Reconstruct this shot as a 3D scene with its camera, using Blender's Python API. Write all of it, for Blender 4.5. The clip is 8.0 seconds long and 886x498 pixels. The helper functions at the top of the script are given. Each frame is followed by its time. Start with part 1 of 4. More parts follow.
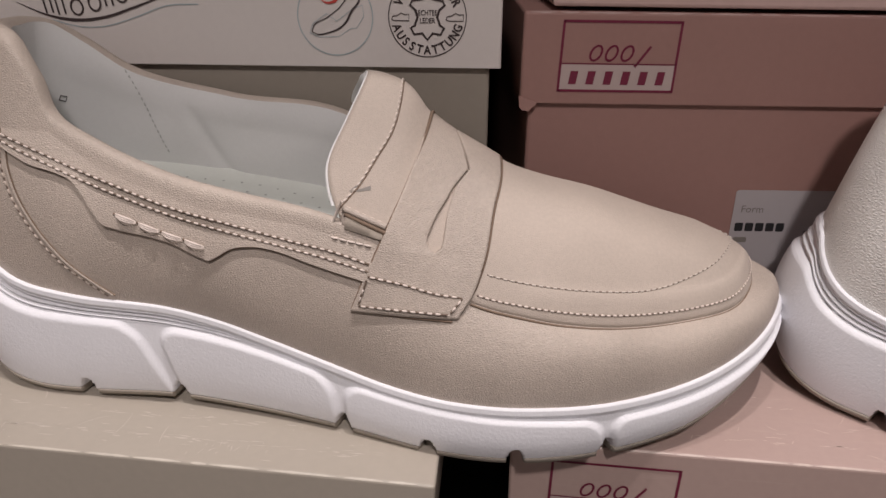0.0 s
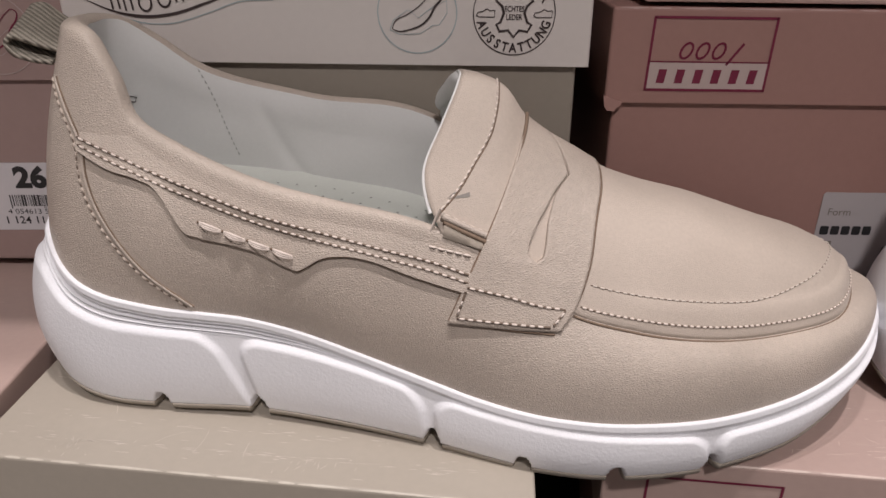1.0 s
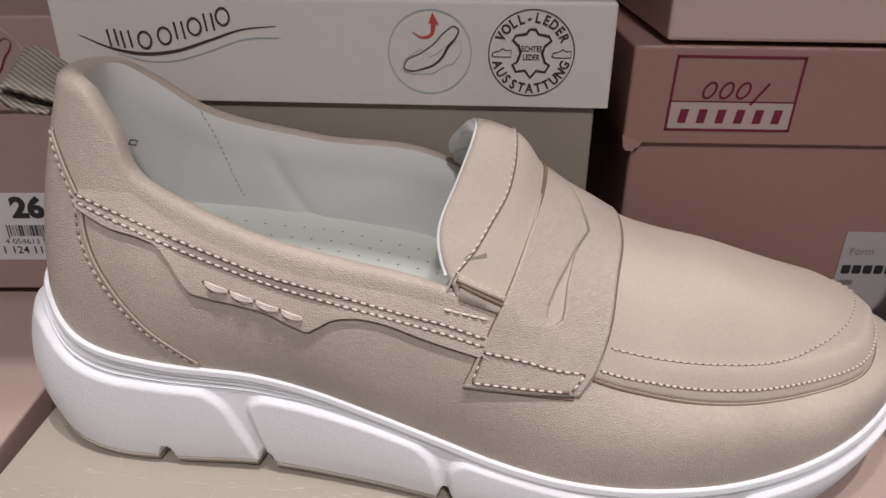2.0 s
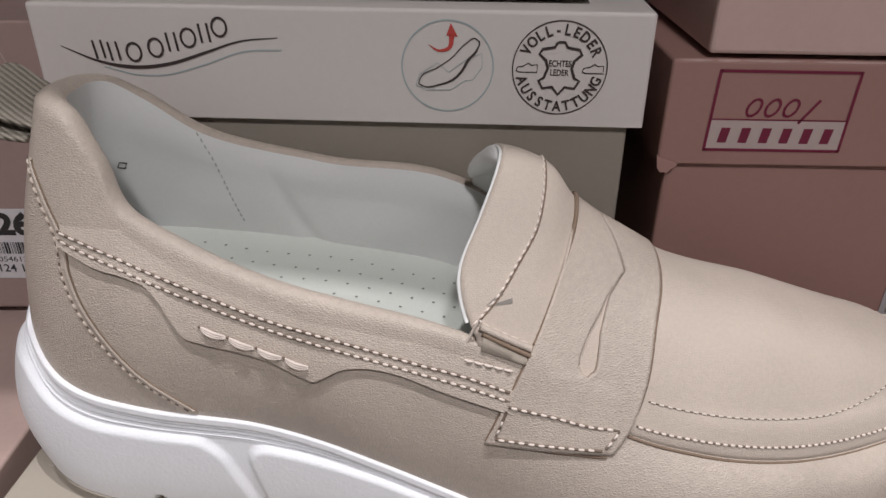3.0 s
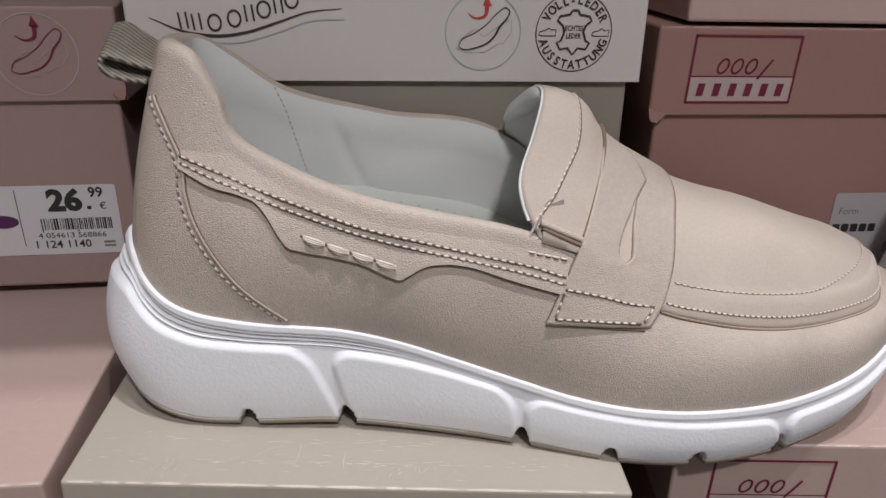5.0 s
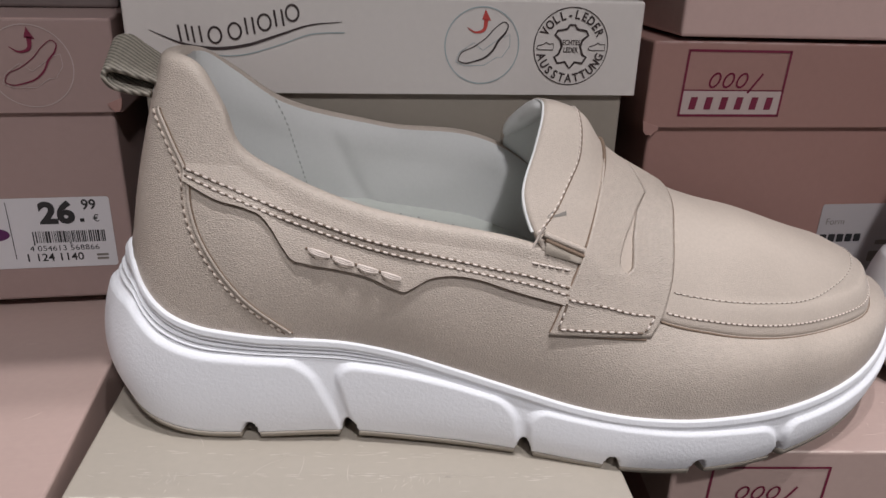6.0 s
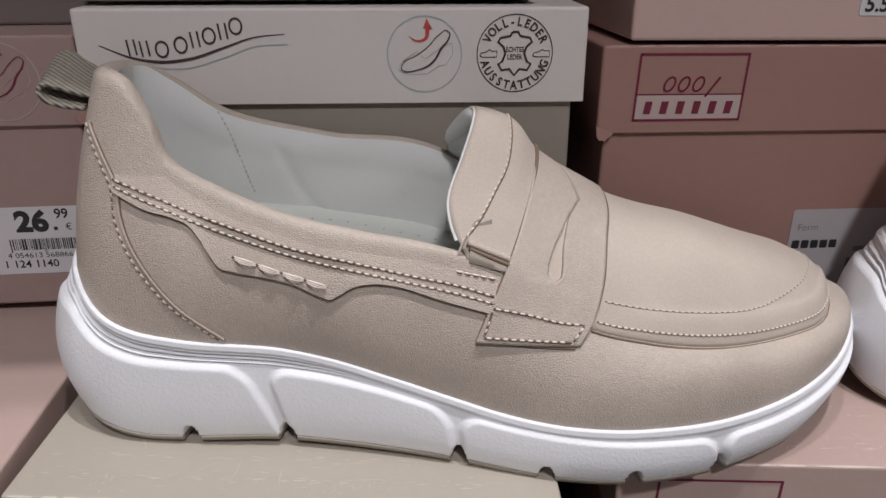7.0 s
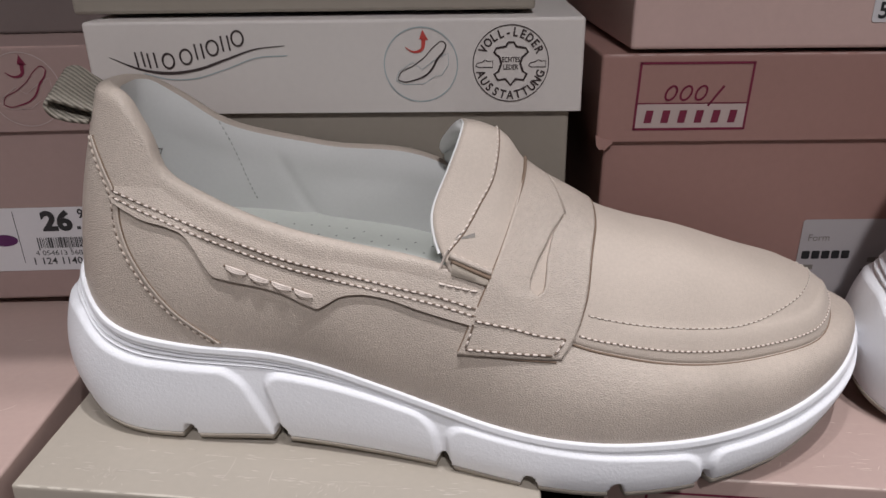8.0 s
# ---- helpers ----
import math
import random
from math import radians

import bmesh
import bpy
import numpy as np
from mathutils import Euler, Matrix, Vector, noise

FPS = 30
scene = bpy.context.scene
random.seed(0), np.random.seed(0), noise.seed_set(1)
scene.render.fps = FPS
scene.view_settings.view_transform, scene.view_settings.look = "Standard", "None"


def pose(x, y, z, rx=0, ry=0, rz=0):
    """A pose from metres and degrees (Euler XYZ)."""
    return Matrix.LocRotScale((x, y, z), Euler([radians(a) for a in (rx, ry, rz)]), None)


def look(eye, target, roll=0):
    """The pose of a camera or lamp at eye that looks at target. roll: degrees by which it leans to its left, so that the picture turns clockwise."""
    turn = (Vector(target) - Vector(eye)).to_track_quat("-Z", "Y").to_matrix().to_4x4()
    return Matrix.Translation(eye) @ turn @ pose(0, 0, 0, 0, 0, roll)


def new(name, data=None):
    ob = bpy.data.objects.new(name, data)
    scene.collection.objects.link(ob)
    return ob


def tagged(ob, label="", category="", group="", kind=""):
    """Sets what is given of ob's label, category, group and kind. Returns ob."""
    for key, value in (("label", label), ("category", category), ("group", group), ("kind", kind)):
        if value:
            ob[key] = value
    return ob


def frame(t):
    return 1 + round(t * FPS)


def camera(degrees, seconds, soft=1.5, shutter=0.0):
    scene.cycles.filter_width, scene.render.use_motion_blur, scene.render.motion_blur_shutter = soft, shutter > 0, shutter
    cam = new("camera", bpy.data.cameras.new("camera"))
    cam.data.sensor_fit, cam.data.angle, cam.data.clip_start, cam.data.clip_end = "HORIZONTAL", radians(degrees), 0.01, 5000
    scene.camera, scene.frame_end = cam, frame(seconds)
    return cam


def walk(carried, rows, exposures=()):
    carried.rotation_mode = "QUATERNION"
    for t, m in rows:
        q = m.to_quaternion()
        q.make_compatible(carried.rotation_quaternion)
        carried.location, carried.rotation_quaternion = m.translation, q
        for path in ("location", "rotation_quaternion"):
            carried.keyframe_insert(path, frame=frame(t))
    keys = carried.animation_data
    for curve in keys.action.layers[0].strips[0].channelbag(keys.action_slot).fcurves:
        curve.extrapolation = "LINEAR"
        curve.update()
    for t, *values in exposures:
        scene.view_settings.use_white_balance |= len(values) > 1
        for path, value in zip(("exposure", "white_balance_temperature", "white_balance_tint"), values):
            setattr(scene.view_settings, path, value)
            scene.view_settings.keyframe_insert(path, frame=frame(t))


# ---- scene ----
cam = camera(61.1, 8.0)
METRES, EYE, TILT, LEAN, TURN = 0.26, 0.150, -24.5, 0.0, 0.0
ROWS = [
    (0.0, 0.0, 0.0, 0.0, 0.0, 0.0, -0.0),
    (0.2, -0.0486, 0.021, -0.0077, 0.94, 0.34, -0.14),
    (0.5, -0.1059, 0.031, 0.0138, 0.16, -0.33, -0.02),
    (1.0, -0.1166, 0.042, 0.0188, -0.31, -0.58, 0.14),
    (1.5, -0.1226, 0.0548, 0.0314, -0.56, -1.28, 0.15),
    (2.0, -0.1345, 0.0767, 0.1133, -0.44, -2.69, -0.02),
    (2.2, -0.1399, 0.1037, 0.1401, -0.36, -3.3, -0.13),
    (3.3, -0.1514, 0.1596, 0.1753, -0.16, -4.61, -0.16),
    (3.5, -0.1475, 0.1417, 0.1579, -0.36, -4.32, -0.09),
    (4.0, -0.1194, 0.0593, 0.0944, -1.59, -3.16, 0.54),
    (4.5, -0.1879, 0.0071, 0.0454, -3.97, -1.3, 1.42),
    (5.0, -0.329, 0.016, 0.0107, -6.95, 0.65, 2.22),
    (5.2, -0.3688, 0.0192, 0.0166, -8.45, 0.76, 2.25),
    (6.3, -0.355, 0.0067, 0.0082, -8.85, 2.02, 2.54),
    (6.5, -0.3194, -0.0064, 0.0037, -7.27, 2.38, 2.78),
    (7.0, -0.2156, -0.0083, 0.0126, -4.8, 1.8, 2.43),
    (7.5, -0.1647, -0.0264, 0.038, -2.26, 1.14, 1.94),
    (8.0, -0.1295, -0.029, 0.0442, -0.53, 0.65, 1.46),
]
walk(cam, [(t, pose(0, 0, EYE, TILT, LEAN, TURN) @ pose(METRES * x, METRES * y, METRES * z, 90 + pitch, roll, yaw)) for t, x, y, z, yaw, pitch, roll in ROWS],
     exposures=[(0.0, -0.10, 7000, 17), (1.0, 0.0, 6900, 15), (2.0, 0.0, 6700, 13), (3.5, 0.05, 6500, 10), (8.0, 0.0, 6450, 11)])


# ---- light ----
world = bpy.data.worlds.new("shop_light")
scene.world = world
world.use_nodes = True
wbg = world.node_tree.nodes["Background"]
wbg.inputs["Color"].default_value = (1.0, 0.98, 0.99, 1)
wbg.inputs["Strength"].default_value = 0.03


def lamp(name, eye, target, power, size, color=(1.0, 0.985, 1.0)):
    data = bpy.data.lights.new(name, "AREA")
    data.shape, data.size, data.energy, data.color = "DISK", size, power, color
    ob = new(name, data)
    ob.matrix_world = look(eye, target)
    return ob


lamp("ceiling_spot_over", (0.16, -0.15, 1.75), (0.0, 0.23, 0.0), 14.0, 0.03)
lamp("ceiling_spot_over_left", (-0.20, -0.08, 1.75), (-0.05, 0.23, 0.0), 8.0, 0.04)
# Added fill from the front for upright faces, hung free below the ceiling.
lamp("fill_spot_front", (0.10, -1.00, 1.45), (-0.02, 0.23, 0.03), 14.8, 0.12)
# Two broad unseen panels, added as weak diffuse fill.
lamp("fill_panel_left", (-1.1, -1.2, 1.90), (-1.1, -1.2, 0.0), 0.7, 1.0)
lamp("fill_panel_right", (1.1, -1.2, 1.90), (1.1, -1.2, 0.0), 0.7, 1.0)

# ---- materials ----


def nodes_of(name):
    m = bpy.data.materials.new(name)
    m.use_nodes = True
    return m, m.node_tree.nodes, m.node_tree.links, m.node_tree.nodes["Principled BSDF"]


def surface(name, color, rough=0.6, grain=900.0, relief=0.15, vary=0.06, depth=0.0004, sheen=0.0, spec=0.5, stain=18.0, voronoi=False, wear=0.0):
    """Paint, leather, foam or card: base colour with stains at a large and a small scale, and a fine relief."""
    m, n, l, b = nodes_of(name)
    b.inputs["Roughness"].default_value = rough
    b.inputs["Specular IOR Level"].default_value = spec
    b.inputs["Sheen Weight"].default_value = sheen
    co = n.new("ShaderNodeTexCoord")
    big, small = n.new("ShaderNodeTexNoise"), n.new("ShaderNodeTexNoise")
    big.inputs["Scale"].default_value, small.inputs["Scale"].default_value = stain, grain * 0.5
    big.inputs["Detail"].default_value, small.inputs["Detail"].default_value = 4, 3
    for t in (big, small):
        l.new(co.outputs["Object"], t.inputs["Vector"])
    mix = n.new("ShaderNodeMix")
    mix.data_type = "FLOAT"
    mix.inputs[0].default_value = 0.4
    l.new(big.outputs["Fac"], mix.inputs[2])
    l.new(small.outputs["Fac"], mix.inputs[3])
    ramp = n.new("ShaderNodeMapRange")
    ramp.inputs[1].default_value, ramp.inputs[2].default_value = 0.3, 0.7
    ramp.inputs[3].default_value, ramp.inputs[4].default_value = 1 - vary, 1 + vary
    l.new(mix.outputs[0], ramp.inputs[0])
    hsv = n.new("ShaderNodeHueSaturation")
    hsv.inputs["Color"].default_value = (*color, 1)
    l.new(ramp.outputs[0], hsv.inputs["Value"])
    last = hsv.outputs["Color"]
    if wear:
        scratch = n.new("ShaderNodeTexNoise")
        stretch = n.new("ShaderNodeMapping")
        stretch.inputs["Scale"].default_value = (28, 900, 900)
        l.new(co.outputs["Object"], stretch.inputs["Vector"])
        l.new(stretch.outputs[0], scratch.inputs["Vector"])
        scratch.inputs["Scale"].default_value, scratch.inputs["Detail"].default_value = 1.0, 5
        cut = n.new("ShaderNodeMapRange")
        cut.inputs[1].default_value, cut.inputs[2].default_value = 0.60, 0.70
        cut.inputs[4].default_value = wear
        l.new(scratch.outputs["Fac"], cut.inputs[0])
        worn = n.new("ShaderNodeMix")
        worn.data_type = "RGBA"
        l.new(cut.outputs[0], worn.inputs[0])
        l.new(last, worn.inputs[6])
        worn.inputs[7].default_value = (0.8, 0.76, 0.7, 1)
        last = worn.outputs[2]
    l.new(last, b.inputs["Base Color"])
    if relief:
        bump = n.new("ShaderNodeBump")
        bump.inputs["Strength"].default_value, bump.inputs["Distance"].default_value = relief, depth
        tex = n.new("ShaderNodeTexVoronoi" if voronoi else "ShaderNodeTexNoise")
        tex.inputs["Scale"].default_value = grain
        if voronoi:
            # pebbles a little longer than high, pores between them, faint wrinkles
            tex.feature = "DISTANCE_TO_EDGE"
            flatten = n.new("ShaderNodeMapping")
            flatten.inputs["Scale"].default_value = (0.75, 1.0, 1.3)
            l.new(co.outputs["Object"], flatten.inputs["Vector"])
            l.new(flatten.outputs[0], tex.inputs["Vector"])
            pebble = n.new("ShaderNodeMapRange")
            pebble.interpolation_type = "SMOOTHSTEP"
            pebble.inputs[2].default_value = 0.32
            l.new(tex.outputs["Distance"], pebble.inputs[0])
            height = pebble.outputs[0]
            for scale, weight, detail in ((grain * 1.6, 0.5, 2), (grain * 0.45, 0.35, 2)):
                noise = n.new("ShaderNodeTexNoise")
                noise.inputs["Scale"].default_value, noise.inputs["Detail"].default_value = scale, detail
                l.new(flatten.outputs[0], noise.inputs["Vector"])
                more = n.new("ShaderNodeMath")
                more.operation = "MULTIPLY_ADD"
                more.inputs[1].default_value = weight
                l.new(noise.outputs["Fac"], more.inputs[0])
                l.new(height, more.inputs[2])
                height = more.outputs[0]
        else:
            l.new(co.outputs["Object"], tex.inputs["Vector"])
            height = tex.outputs["Fac"]
        l.new(height, bump.inputs["Height"])
        l.new(bump.outputs["Normal"], b.inputs["Normal"])
    return m


LEATHER = surface("beige_leather", (0.50, 0.428, 0.371), 0.46, 1350, 0.52, 0.13, 0.00020, 0.0, 0.4, 30, True)
SUEDE = surface("beige_nubuck", (0.525, 0.449, 0.388), 0.62, 1900, 0.35, 0.09, 0.0002, 0.1, 0.35, 40, True)
WHITE_LEATHER = surface("white_leather", (0.78, 0.76, 0.73), 0.5, 900, 0.4, 0.03, 0.0004, 0.0, 0.4, 25, True)
FOAM = surface("white_sole_foam", (0.79, 0.795, 0.83), 0.6, 1000, 0.28, 0.02, 0.0005, 0, 0.35, 20)
RUBBER = surface("taupe_outsole_rubber", (0.31, 0.275, 0.235), 0.7, 1400, 0.2, 0.06, 0.0003, 0, 0.3, 30)
LINING = surface("pale_grey_lining", (0.68, 0.68, 0.675), 0.55, 1500, 0.15, 0.03, 0.0003, 0, 0.35, 25)
INSOLE = surface("pale_green_insole", (0.62, 0.64, 0.60), 0.7, 1600, 0.15, 0.03, 0.0003, 0, 0.3, 25)
THREAD = surface("cream_thread", (0.72, 0.63, 0.57), 0.6, 4000, 0.3, 0.05, 0.0002)
SEAM_THREAD = surface("beige_thread", (0.52, 0.44, 0.38), 0.6, 4000, 0.3, 0.05, 0.0002)
FINE_THREAD = surface("pale_thread", (0.62, 0.56, 0.50), 0.6, 4000, 0.3, 0.05, 0.0002)
SEAM_GREY = surface("grey_thread", (0.43, 0.43, 0.42), 0.6, 4000, 0.3, 0.05, 0.0002)
GORE = surface("ribbed_elastic", (0.36, 0.31, 0.26), 0.8, 2500, 0.3, 0.1, 0.0003)


def woven(name, dark, light, pitch):
    """Webbing: crossing yarns, dark between them."""
    m, n, l, b = nodes_of(name)
    b.inputs["Roughness"].default_value = 0.8
    co = n.new("ShaderNodeTexCoord")
    waves = []
    for way, wide in (("DIAGONAL", pitch * 2), ("Y", pitch * 0.8)):
        w = n.new("ShaderNodeTexWave")
        w.bands_direction = way
        w.inputs["Scale"].default_value, w.inputs["Distortion"].default_value = 0.314 / wide, 0.6
        w.inputs["Detail Scale"].default_value = 3.0
        l.new(co.outputs["Object"], w.inputs["Vector"])
        waves.append(w)
    both = n.new("ShaderNodeMath")
    both.operation = "MULTIPLY_ADD"
    both.inputs[1].default_value = 0.45
    l.new(waves[1].outputs["Fac"], both.inputs[0])
    l.new(waves[0].outputs["Fac"], both.inputs[2])
    mix = n.new("ShaderNodeMix")
    mix.data_type = "RGBA"
    mix.inputs[6].default_value, mix.inputs[7].default_value = (*dark, 1), (*light, 1)
    l.new(both.outputs[0], mix.inputs[0])
    l.new(mix.outputs[2], b.inputs["Base Color"])
    bump = n.new("ShaderNodeBump")
    bump.inputs["Strength"].default_value, bump.inputs["Distance"].default_value = 0.8, 0.0004
    l.new(both.outputs[0], bump.inputs["Height"])
    l.new(bump.outputs["Normal"], b.inputs["Normal"])
    return m


WEBBING = woven("woven_webbing", (0.13, 0.115, 0.095), (0.39, 0.352, 0.295), 0.00056)
PRINT_GREY = surface("grey_print", (0.20, 0.18, 0.16), 0.5, 500, 0.0, 0.05)
INK = surface("dark_brown_ink", (0.05, 0.035, 0.035), 0.5, 800, 0.0, 0.1)
INK_BLUE = surface("pale_blue_ink", (0.36, 0.43, 0.45), 0.5, 800, 0.0, 0.05)
INK_RED = surface("red_ink", (0.50, 0.06, 0.05), 0.5, 800, 0.0, 0.05)
INK_WINE = surface("wine_red_ink", (0.16, 0.012, 0.04), 0.6, 800, 0.0, 0.06)
INK_PALE = surface("pale_pink_ink", (0.45, 0.36, 0.34), 0.5, 800, 0.0, 0.05)
INK_BLACK = surface("black_ink", (0.02, 0.02, 0.022), 0.5, 800, 0.0, 0.1)
PAPER = surface("white_label_paper", (0.60, 0.58, 0.60), 0.5, 900, 0.04, 0.02)
# White label paper greyed, the shade behind the shoe put into its colour.
SHADED_PAPER = surface("shaded_label_paper", (0.42, 0.39, 0.40), 0.5, 900, 0.04, 0.02)
PURPLE = surface("purple_ink", (0.09, 0.015, 0.09), 0.5, 800, 0.0, 0.1)
HOLE = surface("punched_hole", (0.24, 0.25, 0.23), 0.9, 500, 0.0, 0.1)
# Dark brown that paints the shade in the gaps between stitches.
GAP_SHADE = surface("dark_stitch_gap", (0.17, 0.125, 0.095), 0.7, 2500, 0.2, 0.1, 0.0003)
# Brown of cut leather edges and of the shadow lines painted along them.
EDGE = surface("brown_edge_and_shade", (0.20, 0.14, 0.10), 0.8, 2500, 0.3, 0.15, 0.0003)
# Pink card with the fronts' dimness put into its colour.
PINK = surface("salmon_pink_card_shaded", (0.325, 0.184, 0.160), 0.55, 700, 0.06, 0.05, 0.0003, 0, 0.4, 9, False, 0.0)
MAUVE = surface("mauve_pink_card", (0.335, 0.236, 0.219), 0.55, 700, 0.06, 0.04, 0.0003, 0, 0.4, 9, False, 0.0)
# Paler pink for the lit support lids, with real scuffs.
PINK_TOP = surface("pink_card_lit_scuffed", (0.46, 0.335, 0.30), 0.42, 700, 0.06, 0.05, 0.0003, 0, 0.5, 9, False, 0.05)
# About half as bright as MAUVE, one even tone.
GREY_MAUVE = surface("dark_mauve_card", (0.16, 0.125, 0.118), 0.6, 700, 0.06, 0.04, 0.0003, 0, 0.4, 9)
PALE_PINK = surface("pale_pink_card", (0.53, 0.375, 0.345), 0.55, 700, 0.06, 0.05, 0.0003, 0, 0.4, 9)
CREAM = surface("cream_card", (0.63, 0.585, 0.56), 0.5, 700, 0.06, 0.03, 0.0003, 0, 0.4, 9)
# One taupe card twice: darkened for shaded bodies, paler for the lit lid.
TAUPE = surface("taupe_card_shaded", (0.29, 0.256, 0.217), 0.5, 700, 0.06, 0.04, 0.0003, 0, 0.4, 9)
TAUPE_TOP = surface("taupe_card_lit_scuffed", (0.41, 0.365, 0.31), 0.40, 700, 0.06, 0.05, 0.0003, 0, 0.5, 9, False, 0.012)
SCRATCH = surface("scratched_taupe_card", (0.56, 0.515, 0.46), 0.6, 900, 0.1, 0.15, 0.0003)
SCRATCH_PINK = surface("scratched_pink_card", (0.66, 0.54, 0.49), 0.6, 900, 0.1, 0.12, 0.0003)
# Pale edge colours: wear plus the highlight painted along the lids' front edges.
WORN_LIT = surface("taupe_edge_wear_highlight", (0.58, 0.53, 0.46), 0.45, 900, 0.1, 0.12, 0.0003)
WORN_LIT_PINK = surface("pink_edge_wear_highlight", (0.60, 0.48, 0.43), 0.45, 900, 0.1, 0.12, 0.0003)
LIT_SALMON = surface("salmon_edge_wear_highlight", (0.40, 0.27, 0.245), 0.45, 900, 0.1, 0.12, 0.0003)
WALL = surface("shop_wall_paint", (0.70, 0.68, 0.67), 0.8, 200, 0.1, 0.05)
CEILING = surface("white_ceiling_paint", (0.8, 0.79, 0.78), 0.8, 200, 0.1, 0.03)
FLOOR = surface("shop_floor", (0.25, 0.22, 0.2), 0.5, 60, 0.05, 0.1)
SHELF = surface("dark_shelf_board", (0.06, 0.05, 0.05), 0.5, 100, 0.05, 0.1)

# ---- mesh helpers ----


def smooth(ob):
    ob.data.polygons.foreach_set("use_smooth", [True] * len(ob.data.polygons))
    return ob


def mesh_of(name, verts, faces, material, parent=None, label="", soft=True):
    me = bpy.data.meshes.new(name)
    me.from_pydata([tuple(map(float, v)) for v in verts], [], faces)
    me.materials.append(material)
    me.update()
    ob = new(name, me)
    if parent:
        ob.parent = parent
    if label:
        ob["label"] = label
    return smooth(ob) if soft else ob


def grid_faces(rows, cols, loop=False, flip=False):
    out = []
    for r in range(rows - 1):
        for c in range(cols if loop else cols - 1):
            d = (c + 1) % cols
            q = (r * cols + c, r * cols + d, (r + 1) * cols + d, (r + 1) * cols + c)
            out.append(q[::-1] if flip else q)
    return out


def part(name, bm, material, parent, label="", soft=True):
    """Links a bmesh as one mesh object under a thing or a part."""
    me = bpy.data.meshes.new(name)
    bm.to_mesh(me)
    bm.free()
    me.materials.append(material)
    ob = new(name, me)
    if parent:
        ob.parent = parent
    if label:
        ob["label"] = label
    return smooth(ob) if soft else ob


def herm(keys, vals, q):
    """A smooth curve through a few control values."""
    k, v, q = np.asarray(keys, float), np.asarray(vals, float), np.asarray(q, float)
    d = np.diff(v) / np.diff(k)
    m = np.concatenate(([d[0]], (d[:-1] * np.diff(k)[1:] + d[1:] * np.diff(k)[:-1]) / (k[2:] - k[:-2]), [d[-1]]))
    i = np.clip(np.searchsorted(k, q) - 1, 0, len(k) - 2)
    h = k[i + 1] - k[i]
    t = np.clip((q - k[i]) / h, 0, 1)
    return ((2 * t**3 - 3 * t**2 + 1) * v[i] + (t**3 - 2 * t**2 + t) * h * m[i] + (-2 * t**3 + 3 * t**2) * v[i + 1] + (t**3 - t**2) * h * m[i + 1])


def step(x, a, b):
    t = np.clip((x - a) / (b - a), 0, 1)
    return t * t * (3 - 2 * t)


# ---- boxes ----


def slab(bm, x0, x1, y0, y1, z0, z1, bevel=0.0012):
    """A card box with softened edges, added to bm."""
    made = bmesh.ops.create_cube(bm, size=1)["verts"]
    for v in made:
        v.co = Vector(((x0 + x1) / 2 + v.co.x * (x1 - x0), (y0 + y1) / 2 + v.co.y * (y1 - y0), (z0 + z1) / 2 + v.co.z * (z1 - z0)))
    edges = list({e for v in made for e in v.link_edges})
    if bevel:
        bmesh.ops.bevel(bm, geom=edges, offset=bevel, segments=2, affect="EDGES", profile=0.5)


def shoe_box(width, deep, high, lid_high, m, body_mat, lid_mat, label, group="shoe boxes", overhang=0.0035):
    """A card shoe box with its lid on. Origin: the lid's front left top corner; x along the front, y to the back."""
    thing = new("shoe_box")
    thing.matrix_world = m
    tagged(thing, label, "shoe box", group)
    bm = bmesh.new()
    o = overhang
    slab(bm, o, width - o, o * 0.55, deep - o, -high, -0.004)
    part("body", bm, body_mat, thing, soft=False)
    bm = bmesh.new()
    slab(bm, 0, width, 0, deep, -lid_high, 0.0, 0)
    bmesh.ops.delete(bm, geom=[f for f in bm.faces if f.normal.z < -0.5], context="FACES")
    bmesh.ops.bevel(bm, geom=[e for e in bm.edges if len(e.link_faces) == 2], offset=0.0011, segments=3, affect="EDGES", profile=0.5)
    lid = part("lid", bm, lid_mat, thing, soft=False)
    card = lid.modifiers.new("card", "SOLIDIFY")
    card.thickness, card.offset = 0.0014, -1
    return thing


def worn_lit_edge(box, width, seed, material):
    """Paler stretches along the front top edge of a lid: rubbed card and a painted edge highlight."""
    r, x = random.Random(seed), 0.002
    verts, faces = [], []
    while x < width - 0.004:
        run = r.uniform(0.005, 0.026)
        for k in range(11):
            f = k / 10
            spread = (0.08 + 0.38 * math.sin(math.pi * f) ** 0.6) * r.uniform(0.75, 1.1)
            px = min(x + run * f, width - 0.001)
            for g in (-1, -0.5, 0, 0.5, 1):
                ang = math.radians(45 + 45 * g * min(spread, 1.0))
                verts.append((px, 0.0011 - 0.00117 * math.cos(ang), -0.0011 + 0.00117 * math.sin(ang)))
            if k:
                n = len(verts)
                faces += [(n - 10 + q, n - 5 + q, n - 4 + q, n - 9 + q) for q in range(4)]
        x += run + r.uniform(0.0002, 0.003)
    tagged(mesh_of("worn_lit_edge", verts, faces, material, box, "pale edge of the lid, wear and painted highlight", False), kind="stuff")


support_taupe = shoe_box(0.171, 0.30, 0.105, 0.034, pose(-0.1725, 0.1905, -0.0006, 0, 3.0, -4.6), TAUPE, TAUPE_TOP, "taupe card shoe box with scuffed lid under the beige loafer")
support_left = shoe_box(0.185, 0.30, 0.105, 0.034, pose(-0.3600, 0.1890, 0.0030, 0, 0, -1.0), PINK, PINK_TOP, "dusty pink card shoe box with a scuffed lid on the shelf")
